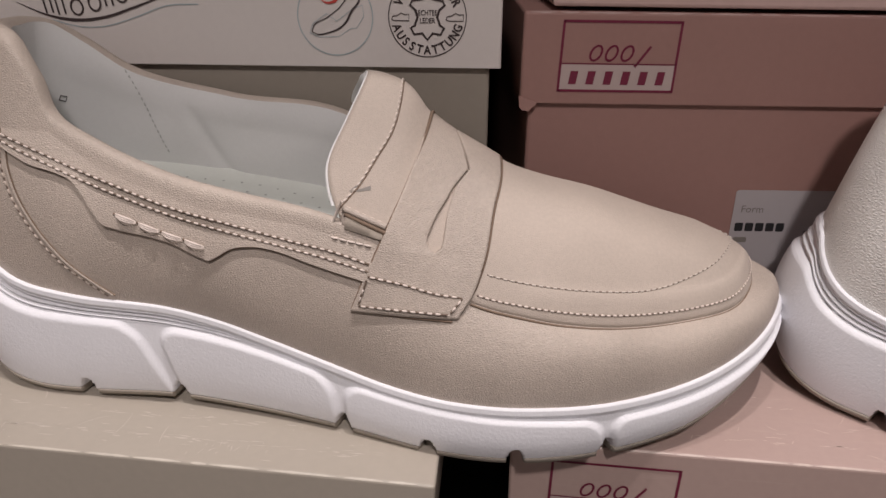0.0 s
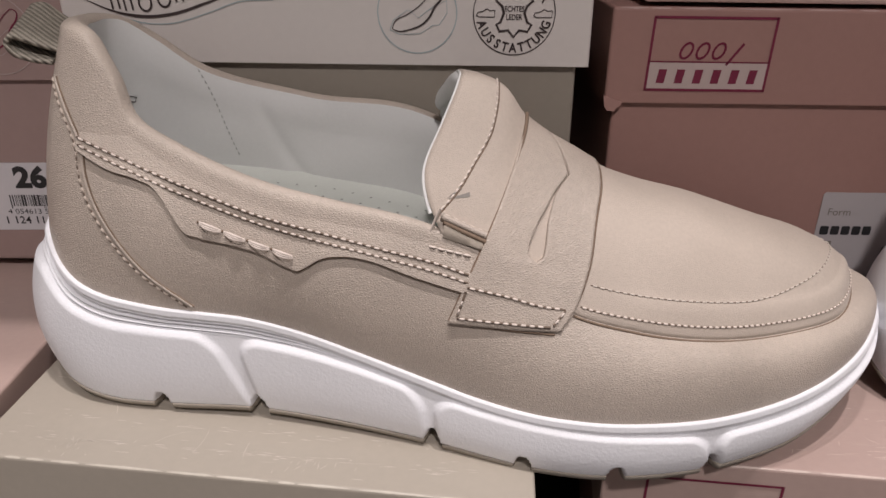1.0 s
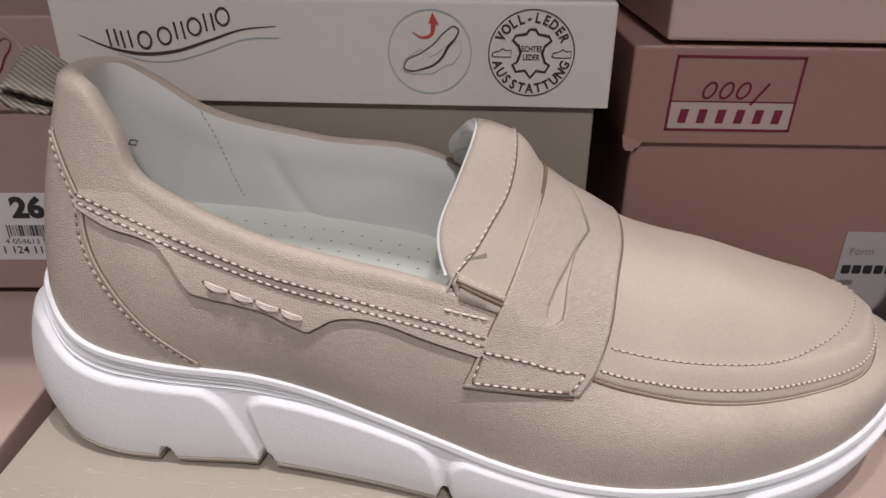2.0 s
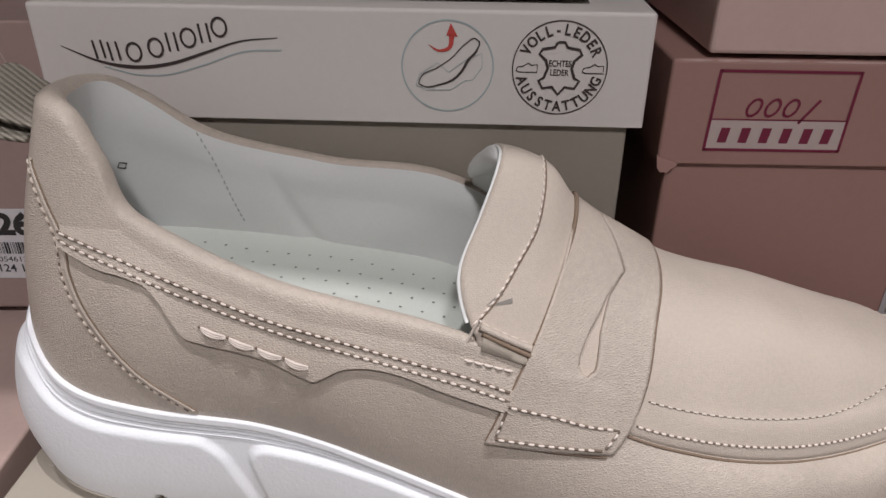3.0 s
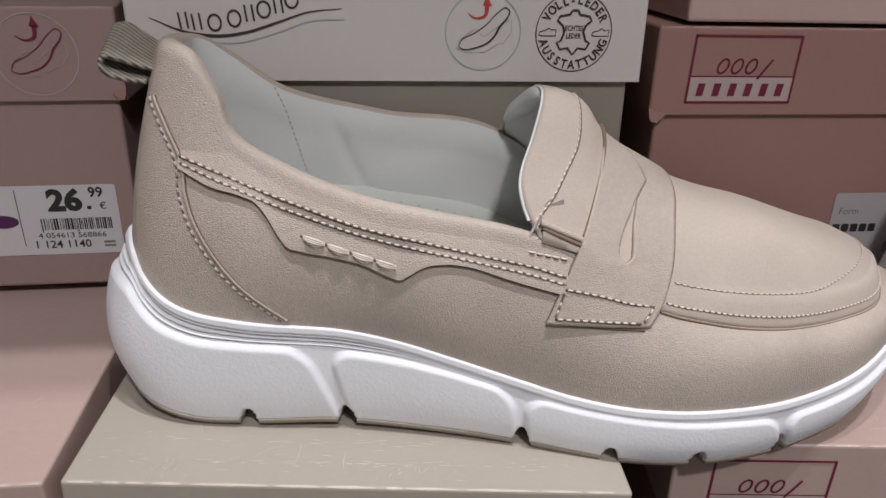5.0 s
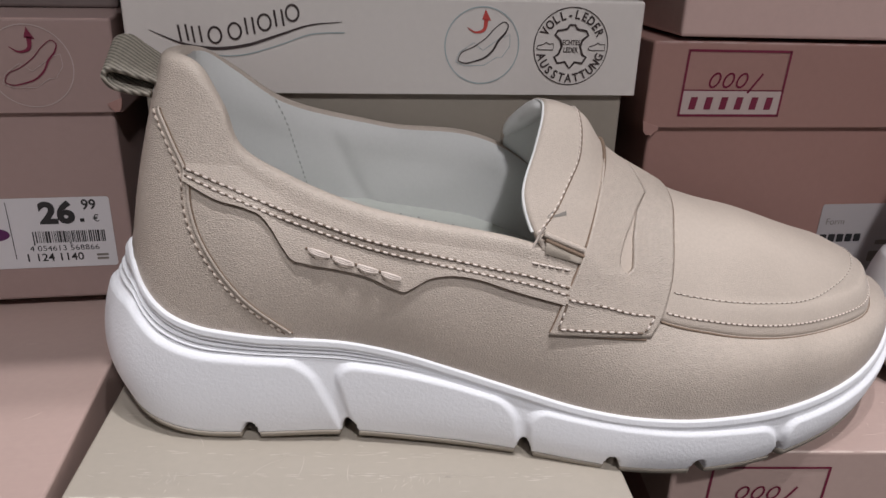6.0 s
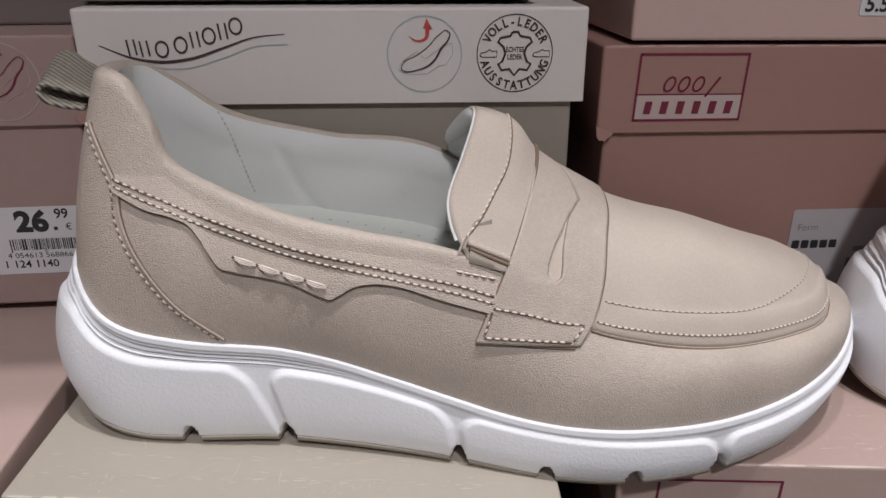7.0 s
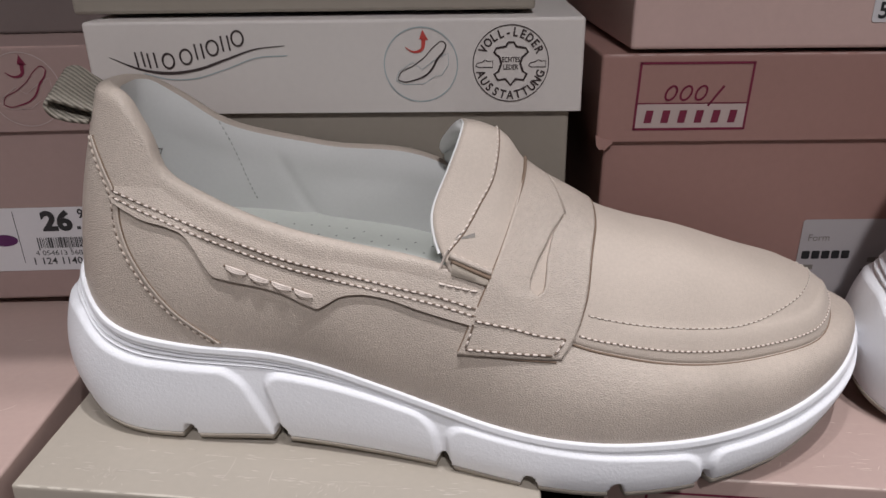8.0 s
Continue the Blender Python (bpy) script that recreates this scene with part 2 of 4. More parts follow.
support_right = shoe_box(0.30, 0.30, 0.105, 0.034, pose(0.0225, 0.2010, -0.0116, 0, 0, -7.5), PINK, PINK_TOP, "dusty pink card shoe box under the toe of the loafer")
cream_box = shoe_box(0.1785, 0.28, 0.145, 0.0330, pose(-0.1578, 0.2763, 0.1318, 0, 0.2, -3.0), TAUPE, CREAM, "cream lidded shoe box with grey printed lid and taupe body", overhang=0.004)
pink_box = shoe_box(0.29, 0.28, 0.1270, 0.0325, pose(0.0285, 0.2735, 0.1170, 0, 0.8, 0.0), PINK, PINK, "dusty pink card shoe box with a red printed logo")
left_box = shoe_box(0.19, 0.28, 0.113, 0.0345, pose(-0.3590, 0.3060, 0.1200, 0, 0, 0.0), MAUVE, MAUVE, "dusty pink card shoe box with a shoe emblem and price label")
upper_box = shoe_box(0.175, 0.28, 0.11, 0.033, pose(-0.167, 0.2840, 0.2435, 0, 0.2, -3.0), TAUPE, CREAM, "taupe card shoe box stacked on the cream lidded one")
upper_pink = shoe_box(0.29, 0.28, 0.11, 0.033, pose(0.0365, 0.2715, 0.2285, 0, 0.8, 0.0), PALE_PINK, PALE_PINK, "pale pink card shoe box stacked on the dusty pink one")
upper_left = shoe_box(0.19, 0.28, 0.11, 0.033, pose(-0.3600, 0.3400, 0.2302, 0, 0, 0.0), GREY_MAUVE, GREY_MAUVE, "dark mauve card shoe box stacked on the pink one")


def scuffs(box, width, deep, count, seed, material):
    """Thin scratches rubbed along a lid's top, most of them near its front edge."""
    r = random.Random(seed)
    verts, faces = [], []
    for _ in range(count):
        x, band = r.uniform(0.004, width - 0.02), r.random()
        y = r.gauss(0.0105, 0.0006) if band < 0.45 else (r.gauss(0.021, 0.0008) if band < 0.65 else r.uniform(0.003, deep))
        long, wide, turn = r.uniform(0.0006, 0.006), r.uniform(0.00006, 0.00022), r.gauss(0, 0.05) if r.random() < 0.93 else r.uniform(-1.5, 1.5)
        if abs(turn) > 0.2:
            long *= 0.45
        dx, dy = math.cos(turn) * long, math.sin(turn) * long
        if y + dy < 0.0015 or x + dx > width - 0.002:
            continue
        nx, ny = -math.sin(turn) * wide, math.cos(turn) * wide
        c = len(verts)
        verts += [(x, y, 0.00008), (x + dx * 0.4 - nx, y + dy * 0.4 - ny, 0.00008), (x + dx, y + dy, 0.00008), (x + dx * 0.6 + nx, y + dy * 0.6 + ny, 0.00008)]
        faces.append((c, c + 1, c + 2, c + 3))
    tagged(mesh_of("scuff", verts, faces, material, box, "fine pale scratches on the lid", False), kind="stuff")




def scratches(box, starts, seed, material):
    """Hair-fine white scratches on a lid: (x, y, length, turn in degrees, bend)."""
    r = random.Random(seed)
    verts, faces = [], []
    for x, y, long, turn, bend in starts:
        a, n, wide = math.radians(turn), 10, r.uniform(0.00005, 0.00010)
        for k in range(n + 1):
            way = (math.cos(a), math.sin(a))
            w = wide * (0.25 + math.sin(math.pi * k / n)) * r.uniform(0.7, 1.2)
            verts += [(x - way[1] * w, y + way[0] * w, 0.00010), (x + way[1] * w, y - way[0] * w, 0.00010)]
            if k:
                c = len(verts)
                faces.append((c - 4, c - 3, c - 1, c - 2))
            x, y, a = x + way[0] * long / n, y + way[1] * long / n, a + math.radians(bend) / n
    tagged(mesh_of("scratch", verts, faces, material, box, "hair-fine white scratches on the lid", False), kind="stuff")


dice = random.Random(21)
nicks = [(dice.gauss(c, 0.0045), dice.uniform(0.002, 0.009), dice.uniform(0.001, 0.0035), dice.uniform(50, 130), dice.uniform(-25, 25)) for c in (0.024, 0.028, 0.098, 0.106) for _ in range(7)]
scratches(support_taupe, nicks + [(0.052, 0.010, 0.014, 62, -50), (0.066, 0.009, 0.012, 70, 30), (0.035, 0.024, 0.007, 95, 60), (0.082, 0.008, 0.008, 100, -20)], 22, SCRATCH)
scratches(support_left, [(0.150, 0.014, 0.017, 40, -18), (0.142, 0.030, 0.010, 55, 20), (0.166, 0.040, 0.006, 20, 40), (0.120, 0.020, 0.009, 70, -40)], 23, SCRATCH_PINK)
scratches(support_right, [(dice.uniform(0.02, 0.2), dice.uniform(0.004, 0.03), dice.uniform(0.002, 0.006), dice.uniform(0, 160), dice.uniform(-40, 40)) for _ in range(26)], 24, SCRATCH_PINK)
scuffs(support_taupe, 0.171, 0.05, 170, 11, SCRATCH)
scuffs(support_left, 0.185, 0.10, 60, 12, SCRATCH_PINK)
scuffs(support_right, 0.30, 0.06, 120, 13, SCRATCH_PINK)
worn_lit_edge(support_taupe, 0.171, 1, WORN_LIT)
worn_lit_edge(support_left, 0.185, 2, WORN_LIT_PINK)
worn_lit_edge(support_right, 0.30, 3, WORN_LIT_PINK)
worn_lit_edge(pink_box, 0.29, 4, LIT_SALMON)
worn_lit_edge(left_box, 0.19, 5, LIT_SALMON)

# ---- the room round it ----
bm = bmesh.new()
slab(bm, -0.9, 0.9, 0.10, 0.88, -0.145, -0.115, 0.002)
tagged(part("shelf", bm, SHELF, None, soft=False), "dark shelf board under the stacked shoe boxes", "shelf", kind="structure")
bm = bmesh.new()
slab(bm, -0.9, 0.9, 0.143, 0.88, 0.50, 0.53, 0.002)
tagged(part("shelf_upper", bm, SHELF, None, soft=False), "dark shelf board above the stacked shoe boxes", "shelf", kind="structure")
for nm, b6, mt in (("floor", (-2.6, 2.6, -2.6, 1.0, -0.95, -0.9), FLOOR), ("wall_back", (-2.5, 2.5, 0.90, 1.0, -0.9, 1.95), WALL), ("wall_front", (-2.5, 2.5, -2.6, -2.5, -0.9, 1.95), WALL),
                   ("wall_left", (-2.6, -2.5, -2.6, 1.0, -0.9, 1.95), WALL), ("wall_right", (2.5, 2.6, -2.6, 1.0, -0.9, 1.95), WALL), ("ceiling", (-2.6, 2.6, -2.6, 1.0, 1.95, 2.05), CEILING)):
    bm = bmesh.new()
    slab(bm, *b6, 0)
    tagged(part(nm, bm, mt, None, soft=False), kind="structure")


# ---- the loafer ----
from mathutils.bvhtree import BVHTree  # noqa: E402

OUTLINE = [(-0.1695, 0.243), (-0.163, 0.2255), (-0.147, 0.2155), (-0.121, 0.2115), (-0.089, 0.2095), (-0.060, 0.2045), (-0.033, 0.198), (0.0, 0.1885),
           (0.025, 0.185), (0.052, 0.187), (0.080, 0.1955), (0.1025, 0.2095), (0.1175, 0.226), (0.1248, 0.243), (0.1175, 0.260), (0.098, 0.272),
           (0.06, 0.2775), (0.02, 0.277), (-0.03, 0.274), (-0.08, 0.273), (-0.12, 0.274), (-0.148, 0.270), (-0.164, 0.2585)]


def closed_curve(points, n):
    """n points at even steps along a smooth closed curve."""
    p, k, out = np.array(points), len(points), []
    for i in range(k):
        a, b, c, d = p[i - 1], p[i], p[(i + 1) % k], p[(i + 2) % k]
        for t in np.linspace(0, 1, 40, endpoint=False):
            out.append(0.5 * (2 * b + (c - a) * t + (2 * a - 5 * b + 4 * c - d) * t * t + (3 * b - a - 3 * c + d) * t**3))
    out = np.array(out)
    run = np.concatenate(([0], np.cumsum(np.linalg.norm(np.roll(out, -1, 0) - out, axis=1))))
    q = np.linspace(0, run[-1], n, endpoint=False)
    ring = np.vstack([out, out[:1]])
    return np.stack([np.interp(q, run, ring[:, 0]), np.interp(q, run, ring[:, 1])], 1), run[-1]


NL = 960
RING, LENGTH = closed_curve(OUTLINE, NL)
TAN = np.roll(RING, -1, 0) - np.roll(RING, 1, 0)
TAN /= np.linalg.norm(TAN, axis=1)[:, None]
OUT = np.stack([TAN[:, 1], -TAN[:, 0]], 1)
ARC = np.arange(NL) * LENGTH / NL
TOE = int(np.argmax(RING[:, 0]))
S = np.where(np.arange(NL) <= TOE, ARC / ARC[TOE], -(LENGTH - ARC) / (LENGTH - ARC[TOE]))
RX = RING[:, 0]

BOTTOM = ((-0.170, -0.1653, -0.1581, -0.1533, -0.1459, -0.137, -0.1225, -0.0916, -0.0732, -0.0342, -0.0087, 0.0233, 0.0489, 0.067, 0.08, 0.091, 0.105, 0.118, 0.128),
          (0.0082, 0.0066, 0.0038, 0.0018, -0.0006, -0.0024, -0.0031, -0.0037, -0.0050, -0.0083, -0.0110, -0.0113, -0.0097, -0.0077, -0.0057, -0.0025, 0.0030, 0.0080, 0.0110))
FEATHER = ((-0.170, -0.162, -0.1560, -0.1540, -0.1495, -0.1435, -0.135, -0.126, -0.117, -0.1045, -0.0905, -0.0727, -0.055, -0.0374, -0.02, -0.003, 0.0145, 0.0328, 0.053, 0.077, 0.0975, 0.11, 0.128),
           (0.0575, 0.0568, 0.0545, 0.0515, 0.0467, 0.0425, 0.0388, 0.0367, 0.0352, 0.0339, 0.0324, 0.0287, 0.0233, 0.0179, 0.0132, 0.0108, 0.0102, 0.0104, 0.0109, 0.0130, 0.0158, 0.0185, 0.0225))
PANEL_TOP = ((-0.170, -0.162, -0.1565, -0.1537, -0.1488, -0.1421, -0.1337, -0.1252, -0.108, -0.0888, -0.0729, -0.0553, -0.0447, -0.0307, -0.0203, -0.0033, 0.0139, 0.0322, 0.0483, 0.0638, 0.0764, 0.095, 0.11, 0.128),
             (0.0465, 0.0460, 0.0440, 0.0405, 0.0360, 0.0326, 0.0300, 0.0289, 0.0273, 0.0254, 0.0230, 0.0190, 0.0160, 0.0125, 0.0104, 0.0083, 0.0073, 0.0070, 0.0066, 0.0076, 0.0088, 0.0112, 0.0138, 0.0172))
# gaps between the moulded panels: x at the top, x at the bottom, z of the top, half width there and at the bottom
GAPS = ((-0.0975, -0.0892, 0.0245, 0.0036, 0.0016), (-0.0345, -0.0328, 0.0125, 0.0020, 0.0012), (0.0508, 0.0530, 0.0065, 0.0016, 0.0015))
NOTCHES = (-0.121, -0.089, -0.0332, -0.0055, 0.0225, 0.0515)

ZB, ZF = herm(*BOTTOM, RX), herm(*FEATHER, RX)
ZP = herm(*PANEL_TOP, RX) - 0.0004
HEEL = np.exp(-((RX + 0.170) / 0.012) ** 2)
BACK = np.exp(-((RX + 0.170) / 0.017) ** 2)

# the top edge: collar, throat and apron seam. S runs from the heel (0) to the toe (1 on the near side, -1 on the far side)
TOPLINE = [(-1.0, 0.1105, 0.244, 0.0325), (-0.945, 0.1053, 0.2525, 0.0330), (-0.873, 0.092, 0.2600, 0.0345), (-0.753, 0.055, 0.2655, 0.0370),
           (-0.63, 0.020, 0.2670, 0.0450), (-0.555, -0.005, 0.2680, 0.0620), (-0.475, -0.031, 0.2680, 0.0790), (-0.32, -0.075, 0.2672, 0.0875),
           (-0.215, -0.1080, 0.2660, 0.0968), (-0.155, -0.1215, 0.2645, 0.1065), (-0.11, -0.1295, 0.2615, 0.1118), (-0.05, -0.1375, 0.2540, 0.1142),
           (0.0, -0.1405, 0.2430, 0.1146), (0.056, -0.1378, 0.2315, 0.1146), (0.112, -0.1282, 0.2250, 0.1112), (0.149, -0.1222, 0.2230, 0.1018),
           (0.19, -0.1180, 0.2208, 0.0905), (0.238, -0.1045, 0.2180, 0.0818), (0.286, -0.088, 0.2150, 0.0746), (0.373, -0.060, 0.2100, 0.0680),
           (0.455, -0.033, 0.2055, 0.0638), (0.506, -0.016, 0.2030, 0.0570), (0.558, 0.0030, 0.2000, 0.0440), (0.633, 0.0260, 0.1970, 0.0372),
           (0.714, 0.050, 0.1988, 0.0330), (0.80, 0.0755, 0.2065, 0.0308), (0.88, 0.0960, 0.2170, 0.0305), (0.946, 0.1062, 0.2310, 0.0318), (1.0, 0.1105, 0.244, 0.0325)]
TK = [r[0] for r in TOPLINE]


def top_at(s):
    return np.stack([herm(TK, [r[i] for r in TOPLINE], s) for i in (1, 2, 3)], -1)


TOP = top_at(S)
FRONT = step(np.abs(S), 0.47, 0.56)
FLOOR_Z = ((-0.17, -0.12, -0.087, -0.06, -0.036, -0.015, 0.01, 0.13), (0.0640, 0.0628, 0.0592, 0.0546, 0.0486, 0.0390, 0.0270, 0.0180))


def sole(thing, foam, rubber):
    rows, cols = 92, NL
    lo = ZB + 0.0036
    # white midsole
    verts = []
    for j in range(rows):
        z = lo + (ZP + 0.0005 - lo) * j / 44 if j <= 44 else ZP + 0.0005 + (ZF - ZP - 0.0005) * min((j - 44) / (rows - 4 - 44), 1)
        v = (z - lo) / (ZF - lo)
        d_top = ZP - z
        d = d_top
        for xt, xb, zt, wt, wb in GAPS:
            f = np.clip((zt - z) / (zt - (ZB + 0.003)), -0.3, 1)
            w = wb + (wt - wb) * np.clip(1 - f, 0, 1) ** 1.5
            side = np.abs(RX - (xt + (xb - xt) * np.clip(f, 0, 1))) - w
            r = np.minimum(0.0072, 0.5 * (ZP - lo))
            d = np.where((d < r) & (side < r), r - np.hypot(r - d, r - side), np.minimum(d, side))
        proud = step(d, -0.0008, 0.0012) * 0.0020
        ridge = 0.00046 * np.cos(np.clip((z - ZP) / np.maximum(ZF - ZP - 0.0022, 0.001), 0, 1) * 2 * np.pi * 3.6) * step(-RX, 0.062, 0.085) * step(-d_top, 0.0002, 0.001) * step(ZF - z, 0.0022, 0.0030)
        swell = -0.0022 * (1 - v) ** 4 - 0.0016 * v**2 + HEEL * (-0.0030 * (1 - v) ** 7) - 0.0100 * BACK * v**2.6
        roll = (0, -0.0004, -0.0016, -0.0045)[max(0, j - rows + 4)]
        lift = (0, 0.0003, 0.0005, 0.0002)[max(0, j - rows + 4)]
        notch = np.zeros(NL)
        for xn in NOTCHES:
            wide = 0.0024 * np.sqrt(np.clip(1 - ((z - ZB) / 0.0078) ** 2, 0, 1))
            notch = np.maximum(notch, step(wide - np.abs(RX - xn), -0.0004, 0.0004) * (z < ZB + 0.0078))
        rim = step(z - ZF, -0.0038, -0.0014) * 0.0014
        off = -0.0020 + proud + rim + ridge + swell + roll - notch * 0.009
        p = RING + OUT * off[:, None]
        verts += list(np.column_stack([p, z + lift]))
    faces = grid_faces(rows, cols, True)
    faces += [tuple(reversed(range(cols))), tuple(range((rows - 1) * cols, rows * cols))]
    mesh_of("midsole", verts, faces, foam, thing, "white moulded foam midsole with raised panels and fine ridges")
    # rubber outsole with tread notches
    verts = []
    for j, (dz, o) in enumerate(((0, -0.020), (0, -0.0075), (0.0007, -0.0044), (0.0016, -0.0025), (0.0030, -0.0018), (0.0037, -0.0018), (0.0038, -0.02))):
        notch = np.zeros(NL)
        for xn in NOTCHES:
            notch = np.maximum(notch, step(0.0024 - np.abs(RX - xn), -0.0004, 0.0004))
        off = o - notch * 0.009 * (j < 6) - HEEL * 0.0035
        verts += list(np.column_stack([RING + OUT * off[:, None], ZB + dz]))
    faces = grid_faces(7, cols, True) + [tuple(reversed(range(cols)))]
    mesh_of("outsole", verts, faces, rubber, thing, "thin taupe rubber outsole with tread notches")


def wall_rows():
    """Rows of the upper's wall from the sole to the top edge."""
    base = np.column_stack([RING - OUT * (0.0036 + 0.0095 * BACK)[:, None], ZF - 0.0015])
    fore = step(np.abs(S), 0.5, 0.75)
    power = 1.0 + 0.7 * fore
    bulge = 0.0035 * (1 - fore) * (1 - 0.85 * np.exp(-(S / 0.06) ** 2)) + 0.0015 * fore
    rows = []
    for j in range(41):
        v = j / 40
        h = v ** power
        p = base.copy()
        p[:, :2] += (TOP[:, :2] - base[:, :2]) * h[:, None] + OUT * (bulge * np.sin(np.pi * v))[:, None]
        p[:, 2] += (TOP[:, 2] - base[:, 2]) * (v + fore * 0.23 * np.sin(np.pi * v))
        rows.append(p)
    return rows


WALL_ROWS = wall_rows()
ROLL = 0.0022 + 0.0022 * np.exp(-(S / 0.16) ** 2) + 0.0014 * step(-S, 0.05, 0.2) + 0.0010 * step(S, 0.12, 0.25) * (1 - step(S, 0.38, 0.46))
ROLL = ROLL * (1 - FRONT) + 0.0006 * FRONT
IN2 = np.column_stack([-OUT, np.zeros(NL)])


FOOTBED, INSIDE = [], []


def shell(thing, leather, lining):
    """Quarters and vamp wall with the padded collar, and the lining inside."""
    rows = list(WALL_ROWS)
    last = 0.85 - 0.10 * step(-S, -0.02, 0.10)
    for f in np.linspace(0.2 / 0.85, 1, 8):
        a = f * last * math.pi
        rows.append(TOP + IN2 * (ROLL * (1 - np.cos(a)))[:, None] + np.array([0, 0, 1.0]) * (ROLL * 0.9 * np.sin(a))[:, None])
    mesh_of("quarter", np.vstack(rows), grid_faces(len(rows), NL, True), leather, thing, "smooth beige leather quarters and toe wall")
    lip, inner = rows[-1], []
    floor_z = np.minimum(herm(*FLOOR_Z, RX), TOP[:, 2] - 0.012)
    foot = WALL_ROWS[14] + IN2 * 0.0045
    for v in np.linspace(0, 1, 26):
        p = lip + (foot - lip) * np.array([1, 1, 0]) * (v ** 1.2) + IN2 * (0.0012 * np.sin(v * np.pi))[..., None]
        p[:, 2] = lip[:, 2] + (floor_z - 0.002 - lip[:, 2]) * v
        # the padded turn of the lining, and soft folds beside the heel
        p += IN2 * (0.0006 * step(-S, 0.0, 0.1) * math.sin(math.pi * min(1.0, v * 3)))[..., None]
        fold = -0.0010 * np.exp(-((lip[:, 0] + 0.090 - 0.018 * v**1.6) / 0.0030) ** 2) * float(step(v, 0.08, 0.3))
        fold += 0.0005 * np.sin(lip[:, 0] * 140 + 5 * v) * math.sin(math.pi * v)
        p += IN2 * (fold * step(-S, 0.02, 0.12))[..., None]
        inner.append(p)
    INSIDE.append(BVHTree.FromPolygons([tuple(map(float, v)) for v in np.vstack(inner)], grid_faces(len(inner), NL, True)))
    mesh_of("lining", np.vstack(inner), grid_faces(len(inner), NL, True), lining, thing, "pale grey leather lining")
    # insole
    mid = RING.copy()
    mid[:, 1] = 0.243
    mid[:, 0] = np.clip(mid[:, 0], -0.145, 0.10)
    ring = []
    for k in range(12):
        q = WALL_ROWS[14] + IN2 * 0.0038
        f = (k / 11) ** 1.0
        q[:, :2] += (mid - q[:, :2]) * f
        q[:, 2] = np.minimum(herm(*FLOOR_Z, q[:, 0]) + 0.004 * (1 - f) ** 3, TOP[:, 2] - 0.010)
        ring.append(q)
    FOOTBED.append(BVHTree.FromPolygons([tuple(map(float, v)) for v in np.vstack(ring)], grid_faces(12, NL, True)))
    mesh_of("insole", np.vstack(ring), grid_faces(12, NL, True), INSOLE, thing, "pale green-grey perforated insole")


CREST = ((-0.036, -0.0245, -0.0145, -0.008, 0.001, 0.0108, 0.0219, 0.0313, 0.0513, 0.0757, 0.093, 0.1050, 0.1105),
         (0.1022, 0.1006, 0.0962, 0.0893, 0.0836, 0.0783, 0.0719, 0.0684, 0.0625, 0.0535, 0.0472, 0.0400, 0.0330))


SEAM = TOP[np.abs(S) > 0.45]


def apron_rows(nu=110, nt=71):
    rows = []
    for i in range(nu):
        u = i / (nu - 1)
        a, b = top_at(np.array([0.455 + 0.545 * u]))[0], top_at(np.array([-0.475 - 0.525 * u]))[0]
        c = (a + b) / 2
        zc = float(herm(*CREST, np.array([c[0]]))[0])
        t = np.linspace(-1, 1, nt)
        power = 1.7 + 0.8 * float(step(u, 0.1, 0.5))
        f = 1 - np.abs(t) ** power
        p = a + (b - a) * ((t + 1) / 2)[:, None]
        p[:, 2] += (zc - c[2]) * f + 0.0012 - 0.0007 * float(step(u, 0.7, 0.95))
        # the puffed roll along the apron's edge
        edge = np.min(np.linalg.norm(p[:, None, :2] - SEAM[None, :, :2], axis=2), axis=1)
        p[:, 2] += 0.0014 * np.sin(np.clip(edge / 0.0048, 0, 1) * np.pi) * step(u, 0.22, 0.4)
        # the free rear edge of the tongue leans back half way up
        p[:, 0] += herm((0, 0.25, 0.4, 0.75, 1), (0.003, -0.0008, -0.0016, 0.0036, 0.0085), np.clip(f, 0, 1)) * (1 - step(u, 0.0, 0.25))
        p[:, 0] += 0.0026 * step(t, 0.1, 0.5) * (1 - step(t, 0.75, 1.0)) * (1 - step(u, 0.0, 0.25))
        drop = np.array([0, 0, -0.0022])
        rows.append(np.vstack([p[:1] + drop, p, p[-1:] + drop]))
    return rows


APRON_ROWS = apron_rows()


def apron(thing, suede, lining):
    rows = APRON_ROWS
    ob = mesh_of("apron", np.vstack(rows), grid_faces(len(rows), len(rows[0]), False, True), suede, thing, "matt beige apron and raised tongue")
    thick = ob.modifiers.new("thickness", "SOLIDIFY")
    thick.thickness, thick.offset = 0.0016, -1
    back = [np.column_stack([p[:, 0] + 0.0004, p[:, 1] + (0.243 - p[:, 1]) * 0.10, p[:, 2] - 0.0023]) for p in rows[:40]]
    mesh_of("tongue_lining", np.vstack(back), grid_faces(40, len(rows[0]), False), lining, thing)


# ---- trimmings laid on the upper ----
WR = np.vstack(WALL_ROWS)
AR = np.vstack(APRON_ROWS)
BASE = BVHTree.FromPolygons([tuple(map(float, v)) for v in WR] + [tuple(map(float, v)) for v in AR],
                            grid_faces(41, NL, True) + [tuple(k + len(WR) for k in f) for f in grid_faces(len(APRON_ROWS), len(APRON_ROWS[0]))])


def cast(origin, way, lift):
    place, normal, _, _ = BASE.ray_cast(Vector(origin), Vector(way))
    if place is None:
        return None
    if normal.dot(Vector(way)) > 0:
        normal = -normal
    return np.array(place + normal * lift), np.array(normal)


def on_side(x, z, lift=0.0):
    s = cast((x, 0.10, z), (0, 1, 0), lift)
    return s if s and s[0][1] < 0.235 else None


